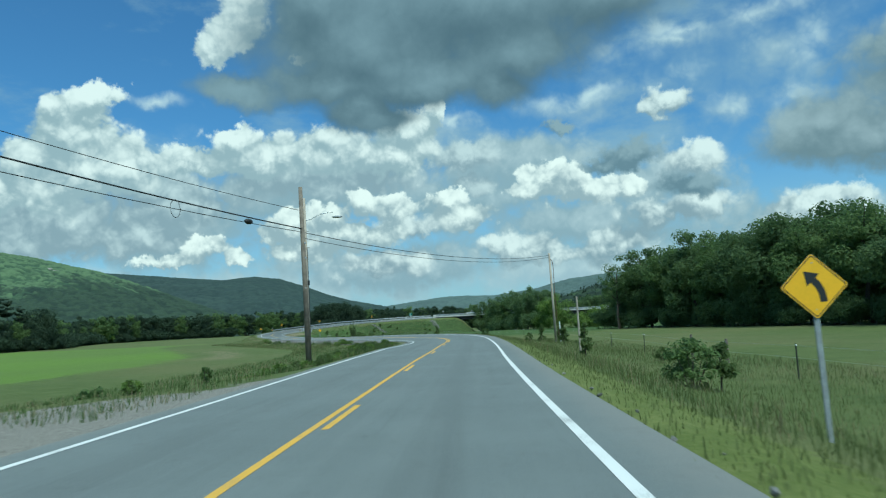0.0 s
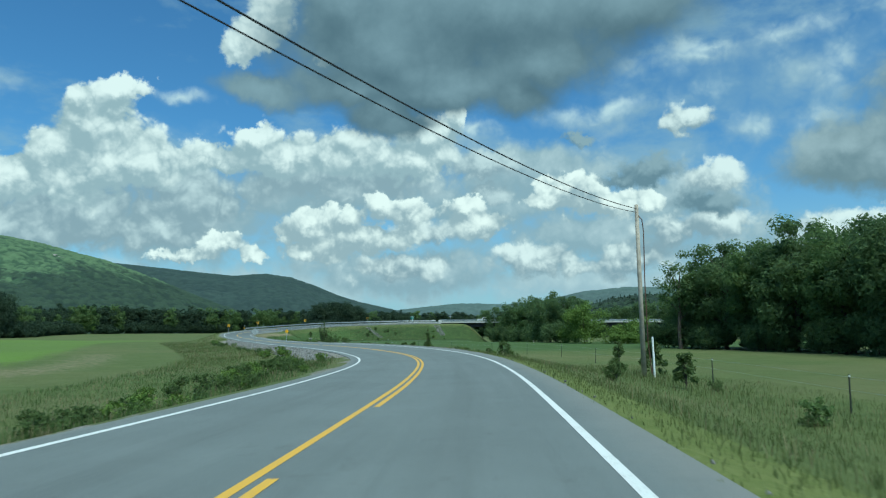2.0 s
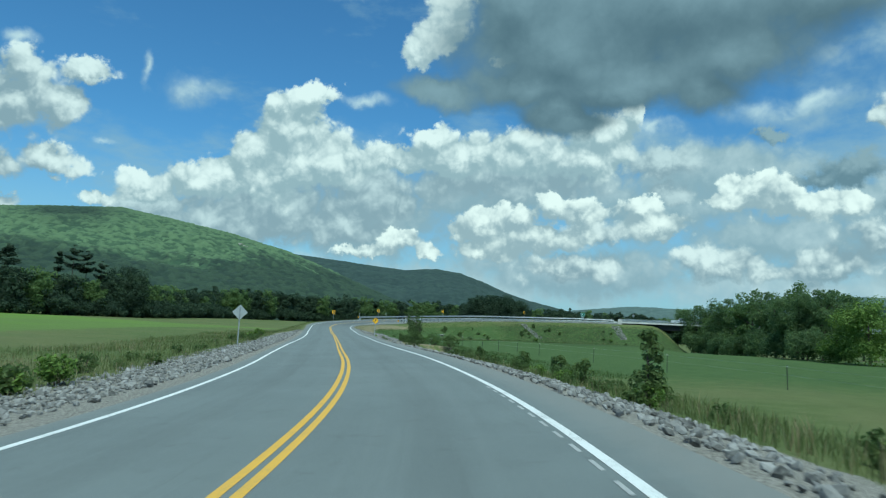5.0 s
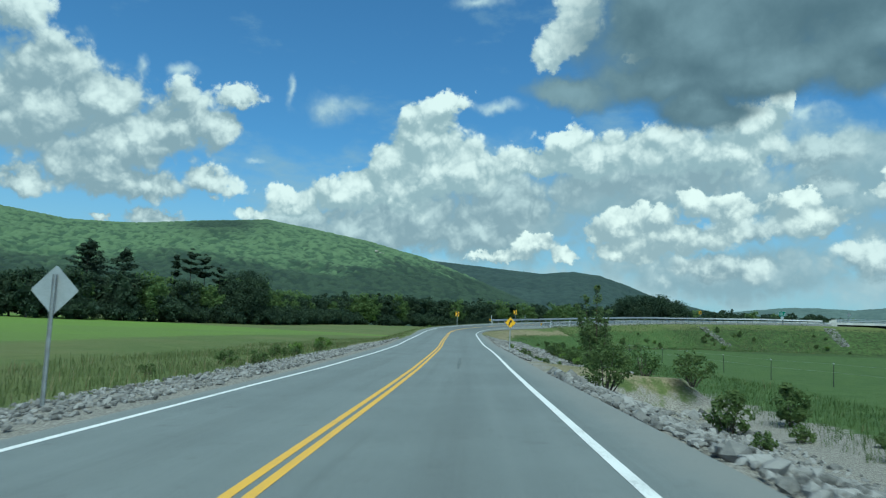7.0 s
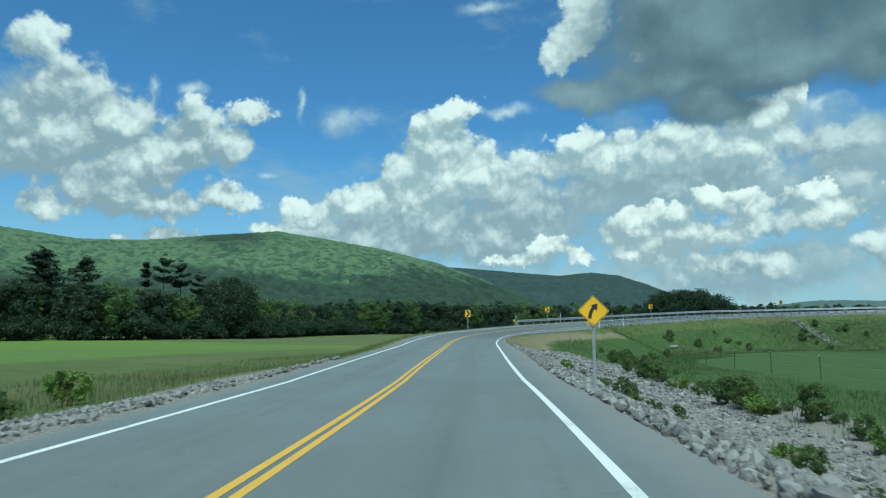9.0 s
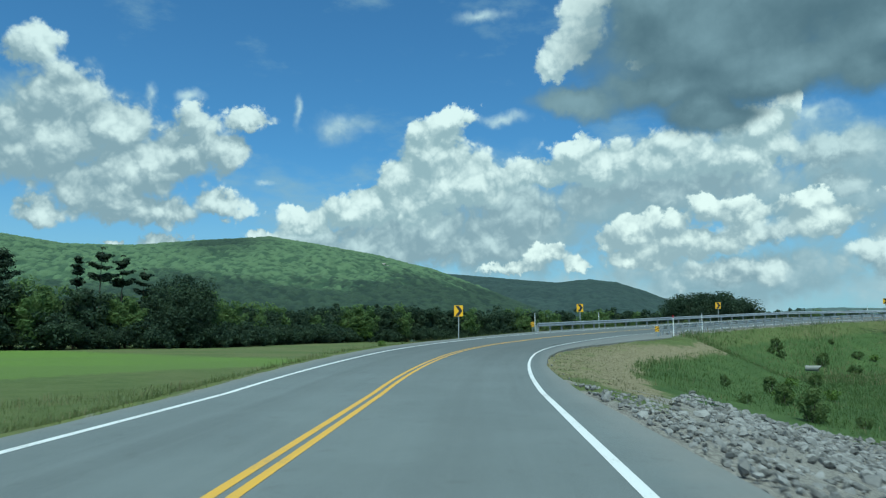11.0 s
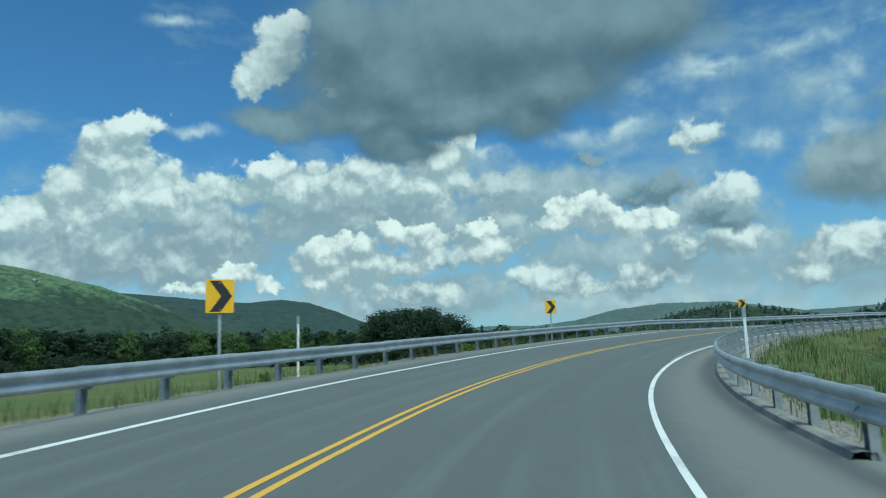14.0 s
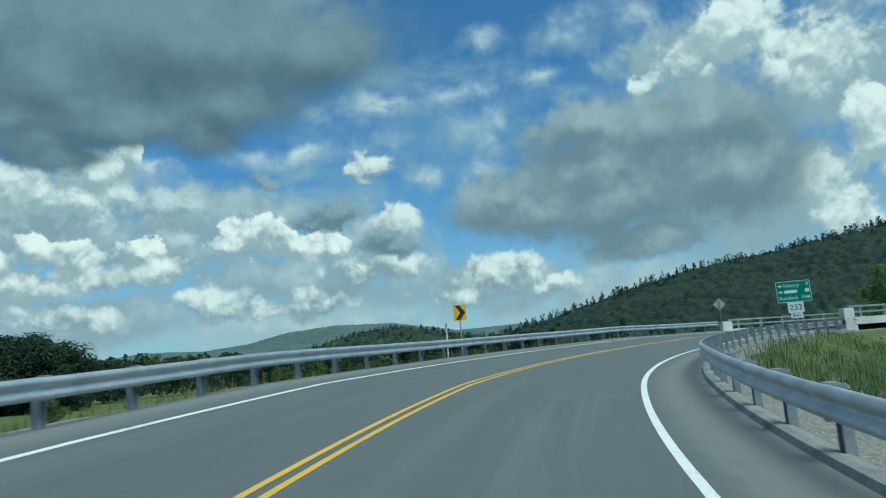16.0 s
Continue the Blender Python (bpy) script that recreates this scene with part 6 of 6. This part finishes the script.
# ---- grass ----
def grass(name, label, places, tall, mat, r, blades=5, wide=0.012):
    x, y = places
    n = len(x) * blades
    bx, by = np.repeat(x, blades) + r.normal(0, 0.20, n), np.repeat(y, blades) + r.normal(0, 0.20, n)
    bz = np.repeat(ground_height(x, y), blades) - 0.03
    h = np.repeat(tall, blades) * r.uniform(0.55, 1.15, n)
    a, lean = r.uniform(0, 6.28, n), r.uniform(0.1, 0.55, n) * h
    ax, ay = np.cos(a), np.sin(a)
    wx, wy = -ay * wide * (0.6 + h), ax * wide * (0.6 + h)
    p0, p1 = np.stack([bx - wx, by - wy, bz], -1), np.stack([bx + wx, by + wy, bz], -1)
    mx, my, mz = bx + ax * lean * 0.35, by + ay * lean * 0.35, bz + h * 0.62
    p2, p3 = np.stack([mx + wx * 0.8, my + wy * 0.8, mz], -1), np.stack([mx - wx * 0.8, my - wy * 0.8, mz], -1)
    p4 = np.stack([bx + ax * lean, by + ay * lean, bz + h], -1)
    v = np.stack([p0, p1, p2, p3, p4], 1).reshape(-1, 3)
    k = np.arange(n)[:, None] * 5
    f = np.concatenate([k + np.array([[0, 1, 2]]), k + np.array([[0, 2, 3]]), k + np.array([[3, 2, 4]])])
    return tagged(sheet(name, v, f, mat), label, "grass", kind="stuff")


r = np.random.RandomState(71)
green, dry, lush = [], [], []
for s0, s1, d0, d1, side_, step, low, high in ((-34, 84, 1.7, 15, 1, 0.40, 0.20, 0.44), (-2, 52, 1.2, 15, -1, 0.44, 0.2, 0.45), (52, 86, 1.2, 14, -1, 0.44, 0.2, 0.42), (86, 196, 3.7, 14, -1, 0.50, 0.3, 0.60),
                                               (84, 130, 2.6, 10, 1, 0.44, 0.3, 0.65), (130, 206, 7.2, 15, 1, 0.46, 0.2, 0.45), (196, 256, 1.4, 14, -1, 0.46, 0.15, 0.45), (206, 222, 8.6, 16, 1, 0.40, 0.15, 0.36), (222, 258, 3.4, 16, 1, 0.38, 0.15, 0.36),
                                               (254, 336, 0.9, 15, 1, 0.44, 0.25, 0.60), (256, 340, 0.7, 9, -1, 0.46, 0.2, 0.55)):
    s, d, x, y = scatter(s0, s1, d0, d1, side_, step, r)
    t = r.uniform(low, high, len(s)) * (0.75 + 0.35 * waves(x, y, 11, 9))
    t = np.clip(t, 0.12, 1.0)
    pale = r.uniform(size=len(s)) < 0.16 + 0.12 * waves(x, y, 17, 19) + 0.35 * (s0 == 254) * (d < 5)
    if s0 in (130, 206, 222, 254, -2, 52):
        few = r.uniform(size=len(s)) < (0.96 if 60 < s0 < 250 else 0.7)
        lush.append((x[few], y[few], t[few]))
        x, y, t, pale = x[~few], y[~few], t[~few], np.ones((~few).sum(), bool)
    green.append((x[~pale], y[~pale], t[~pale]))
    dry.append((x[pale], y[pale], t[pale] * 1.12))
gx_, gy_, gt_ = [np.concatenate([q[k] for q in green]) for k in range(3)]
grass("tall_grass", "tall green meadow grass beside the road", (gx_, gy_), gt_, GRASS_BLADES, r, 6, 0.009)
gx_, gy_, gt_ = [np.concatenate([q[k] for q in dry]) for k in range(3)]
lx_, ly_, lt_ = [np.concatenate([q[k] for q in lush]) for k in range(3)]
grass("lush_grass", "lush dark green grass on the embankment slope", (lx_, ly_), lt_, LUSH_BLADES, r, 7, 0.010)
grass("dry_grass", "dry pale grass stalks with seed heads", (gx_, gy_), gt_, DRY_BLADES, r, 5, 0.008)
s, d, x, y = scatter(-34, 90, 0.35, 2.1, 1, 0.30, r)
grass("verge_grass", "short yellow-green mown grass along the road edge", (x, y), r.uniform(0.06, 0.16, len(s)), VERGE_BLADES, r, 5)
s, d, x, y = scatter(213, 254, 0.35, 2.6, 1, 0.36, r)
grass("verge_grass", "short yellow-green mown grass along the road edge", (x, y), r.uniform(0.04, 0.10, len(s)), DULL_BLADES, r, 5)
s, d, x, y = scatter(196, 256, 0.7, 2.0, -1, 0.32, r)
grass("verge_grass", "short yellow-green mown grass along the road edge", (x, y), r.uniform(0.05, 0.16, len(s)), VERGE_BLADES, r, 5)


# ---- shrubs ----
def shrub(label, high, wide, clumps, per, leaf, mat, seed, name="shrub"):
    r_ = np.random.RandomState(seed)
    ob = thing(name, label, "shrub", Matrix.Identity(4))
    c = r_.normal(0, 1, (clumps, 3))
    c /= np.linalg.norm(c, axis=1)[:, None]
    c *= r_.uniform(0.3, 1, (clumps, 1)) ** 0.5 * np.array([wide / 2, wide / 2, high / 2]) * 0.85
    c[:, 2] += high * 0.52
    bm = bmesh.new()
    for tip in c[:: max(1, clumps // 8)]:
        rod(bm, (tip[0] * 0.15, tip[1] * 0.15, -0.15), tuple(tip), 0.022 * high ** 0.5, 0.006, 5)
    part("branching", bm, BARK, ob)
    v, f = leaves(c, r_.uniform(0.10, 0.2, (clumps, 1)) * max(wide, high * 0.6), per, leaf, r_)
    foliage("foliage", v, f, per, mat, ob, r_)
    return ob


def slim_tree(label, high, wide, clumps, per, leaf, mat, seed):
    """A slender young tree with leaves all along its stem."""
    r_ = np.random.RandomState(seed)
    ob = thing("young_tree", label, "tree", Matrix.Identity(4))
    h = np.sort(r_.uniform(0.16, 1.0, clumps))
    a = r_.uniform(0, 6.28, clumps)
    reach = wide / 2 * (1.05 - h) ** 0.7 * r_.uniform(0.35, 1.0, clumps)
    c = np.stack([np.cos(a) * reach, np.sin(a) * reach, h * high], -1)
    bm = bmesh.new()
    limbs(bm, (0, 0, -0.3), (0, 0, high * 0.97), 0.03 + high * 0.008, [], r_)
    for q in c:
        rod(bm, (0, 0, q[2] - reach.mean() * 0.8), tuple(q), 0.014, 0.005, 4)
    part("stem", bm, BARK, ob)
    v, f = leaves(c, r_.uniform(0.07, 0.12, (clumps, 1)) * (wide + high * 0.25), per, leaf, r_)
    foliage("foliage", v, f, per, mat, ob, r_)
    return ob


def put_down(ob, x, y, scale=1.0, turn=0.0, sink=0.05):
    m = planted(None, x, y, scale, turn, sink)
    ob.matrix_world = m
    return ob


R = np.random.RandomState(81)
low = shrub("low green weedy shrub in the roadside grass", 0.9, 1.3, 22, 16, 0.085, SHRUB_LEAVES, 82)
tall = shrub("leafy green shrub beside the road", 1.7, 1.7, 30, 22, 0.10, SHRUB_LEAVES, 83)
bright = shrub("bright green leafy shrub beside the road", 1.2, 1.5, 26, 18, 0.09, TREE_LIGHT, 84)
used = set()


def place_shrub(src, x, y, scale):
    m = planted(None, x, y, scale, R.uniform(0, 360), 0.05)
    if src.name not in used:
        used.add(src.name)
        src.matrix_world = m
        tagged(src, group="roadside shrubs")
    else:
        copy_thing(src, m).matrix_basis = m


for s0, s1, d0, d1, side_, n, lo_, hi_ in ((6, 84, 1.6, 8, -1, 95, 0.35, 0.75), (56, 192, 3.8, 6.5, -1, 44, 0.45, 1.0), (84, 130, 2.8, 7, 1, 34, 0.4, 0.85), (160, 206, 6.8, 8.0, 1, 30, 0.4, 0.75), (158, 200, 2.2, 3.2, 1, 30, 0.25, 0.42), (132, 150, 4.5, 9, 1, 10, 0.5, 0.9), (268, 340, 5, 15, 1, 28, 0.4, 0.9), (258, 335, 1.2, 4, -1, 22, 0.3, 0.55),
                                           (10, 84, 4.5, 12, 1, 8, 0.35, 0.65), (224, 250, 5, 12, 1, 12, 0.35, 0.7), (204, 222, 8.4, 11, 1, 16, 0.4, 0.75), (232, 252, 1.8, 5, -1, 8, 0.3, 0.5)):
    for k in range(n):
        s, d = R.uniform(s0, s1), R.uniform(d0, d1)
        edge = float(np.interp(s, STATION, EDGE_R if side_ > 0 else EDGE_L))
        x, y, _ = road_point(s, edge + side_ * d)
        place_shrub((low, low, tall, bright)[int(R.choice([0, 0, 0, 1, 2, 2, 3]))] if side_ > 0 else (low, low, bright)[int(R.choice([0, 1, 2]))], float(x), float(y), R.uniform(lo_, hi_))

# ---- single young trees ----
put_down(shrub("dark green bushy shrub in the meadow", 2.3, 2.6, 42, 24, 0.12, TREE_MID, 91), 9.7, 7.8, 0.75)
put_down(slim_tree("young sumac with a spread top in the meadow", 1.7, 1.5, 16, 26, 0.11, SHRUB_LEAVES, 92), 10.7, 7.9)
put_down(slim_tree("slender young tree beside the utility pole", 2.1, 1.3, 26, 24, 0.08, SHRUB_LEAVES, 93), 13.1, 72.0)
put_down(slim_tree("young sumac beside the utility pole", 2.2, 2.4, 22, 26, 0.14, SHRUB_LEAVES, 94), 15.9, 74.6)
put_down(slim_tree("young sumac in the meadow by the fence", 1.7, 2.0, 18, 26, 0.13, SHRUB_LEAVES, 95), 14.2, 62.3)
put_down(slim_tree("young sumac with a drooping leafy top in the grass", 2.0, 1.3, 16, 26, 0.11, SHRUB_LEAVES, 104), 9.8, 26.6)
put_down(shrub("small dark shrub in the meadow", 1.0, 1.2, 18, 18, 0.09, TREE_MID, 96), 14.5, 50.0)
put_down(slim_tree("young bushy tree in the ditch-side grass", 1.9, 1.3, 30, 24, 0.08, SHRUB_LEAVES, 97), -0.5, 106.5)


def young_poplar(label, stems, leaf, mat, seed):
    """Several upright shoots from one root, feathery with small leaves; stems are (x, y, height, lean)."""
    r_ = np.random.RandomState(seed)
    ob = thing("young_tree", label, "tree", Matrix.Identity(4))
    cs, rs = [], []
    for sx, sy, high, wide in stems:
        bm = bmesh.new()
        limbs(bm, (sx * 0.2, sy * 0.2, -0.2), (sx, sy, high * 0.97), 0.035, [], r_)
        n_ = int(high * 13)
        h = r_.uniform(0.10, 1.0, n_)
        a = r_.uniform(0, 6.28, n_)
        reach = wide / 2 * np.clip(1.25 - h, 0.15, 1.0) * r_.uniform(0.2, 1.0, n_)
        for k in range(n_):
            base_ = np.array([sx, sy]) * (0.2 + 0.8 * h[k])
            tip = (base_[0] + math.cos(a[k]) * reach[k], base_[1] + math.sin(a[k]) * reach[k], h[k] * high)
            rod(bm, (base_[0], base_[1], max(0.0, tip[2] - reach[k] * 1.3)), tip, 0.012, 0.004, 4)
            cs.append(tip)
            rs.append(0.16 + 0.10 * (1 - h[k]))
        part("stem", bm, BARK, ob)
    v, f = leaves(np.array(cs), np.array(rs)[:, None], 26, leaf, r_)
    foliage("foliage", v, f, 26, mat, ob, r_)
    return ob


put_down(young_poplar("young poplar with feathery upright shoots beside the ditch", [(0, 0, 4.15, 0.7), (-0.55, -0.1, 3.65, 0.7), (-0.95, 0.1, 3.3, 0.5), (0.6, -0.4, 3.0, 0.8), (0.1, 0.4, 3.2, 0.7), (-0.3, -0.5, 2.4, 0.9), (0.4, 0.3, 2.0, 1.0)], 0.05, POPLAR_LEAVES, 98), *[float(q) for q in road_point(156.9, 7.7)[:2]])
put_down(shrub("dense green shrub beside the stony ditch", 1.9, 1.9, 44, 34, 0.065, SHRUB_LEAVES, 99), -19.1, 146.4)
put_down(shrub("green shrub on the stony ditch side", 1.2, 1.8, 34, 30, 0.06, SHRUB_LEAVES, 100), -16.75, 150.3)
put_down(shrub("dark green shrub by the fence", 1.2, 1.4, 30, 26, 0.06, TREE_MID, 101), -18.7, 151.3)
put_down(shrub("dark weed clump at the field edge", 1.2, 0.9, 20, 20, 0.09, TREE_MID, 102), -12.5, 25.4)
put_down(shrub("dark weed clump at the pull-off edge", 1.0, 1.3, 22, 20, 0.09, TREE_MID, 103), -11.0, 9.4)

# the culvert under the pad and the pipe on the embankment
grate = thing("culvert_grate", "dark steel culvert grate in the stony ditch", "culvert", pose(-26.0, 163.0, over_ground(-26.0, 163.0) - 0.08, 0, 0, 18) @ Matrix.Scale(0.55, 4))
bm = bmesh.new()
for y0, sz, at_ in ((0, (1.2, 0.12, 0.10), (0, 0, 0.55)), (0, (0.12, 0.5, 0.6), (-0.6, 0.15, 0.28)), (0, (0.12, 0.5, 0.6), (0.6, 0.15, 0.28))):
    box(bm, sz, at_, 0.015)
part("headwall", bm, GIRDER, grate)
for k in range(7):
    bm = bmesh.new()
    rod(bm, (-0.48 + 0.16 * k, -0.28, 0.0), (-0.48 + 0.16 * k, 0.0, 0.62), 0.022, sides=8)
    part("bar", bm, GIRDER, grate)
pipe = thing("culvert_pipe", "pale metal culvert pipe end on the grassy slope", "culvert", pose(-42.2, 242.4, -1.05, 0, 0, -12) @ Matrix.Scale(0.7, 4))
bm = bmesh.new()
rings = 14
for k in range(rings + 1):
    for q in range(24):
        a = 2 * math.pi * q / 24
        rr = 0.27 + 0.012 * (k % 2)
        bm.verts.new((-0.9 + 1.2 * k / rings + (0.25 * math.sin(a) if k == rings else 0), rr * math.cos(a), 0.05 + rr * math.sin(a)))
bm.verts.ensure_lookup_table()
for k in range(rings):
    for q in range(24):
        bm.faces.new([bm.verts[k * 24 + q], bm.verts[(k + 1) * 24 + q], bm.verts[(k + 1) * 24 + (q + 1) % 24], bm.verts[k * 24 + (q + 1) % 24]])
part("barrel", bm, plain("pale_pipe_metal", (0.24, 0.24, 0.22), 0.7, 0.1, 0.15, 3.0), pipe)

# the bare rock on the mountain side
cliff = thing("cliff", "pale bare rock face on the wooded mountain", "cliff", Matrix.Identity(4))
r = np.random.RandomState(111)
for k in range(7):
    v, f = rough_stone(r)
    ang = radians(30.6 - k * 0.28)
    dist_ = 1850 * (0.80 + 0.006 * k)
    sz = r.uniform(6, 10)
    q = np.array([EYE[0] - math.sin(ang) * dist_, EYE[1] + math.cos(ang) * dist_, 0])
    hz = dist_ * math.tan(radians(5.75 - 0.18 * k))
    sheet("rock", v * sz * np.array([1, 1, 0.9]) + q + np.array([0, 0, hz - 3 - k * 1.5]), f, ROCK, cliff)
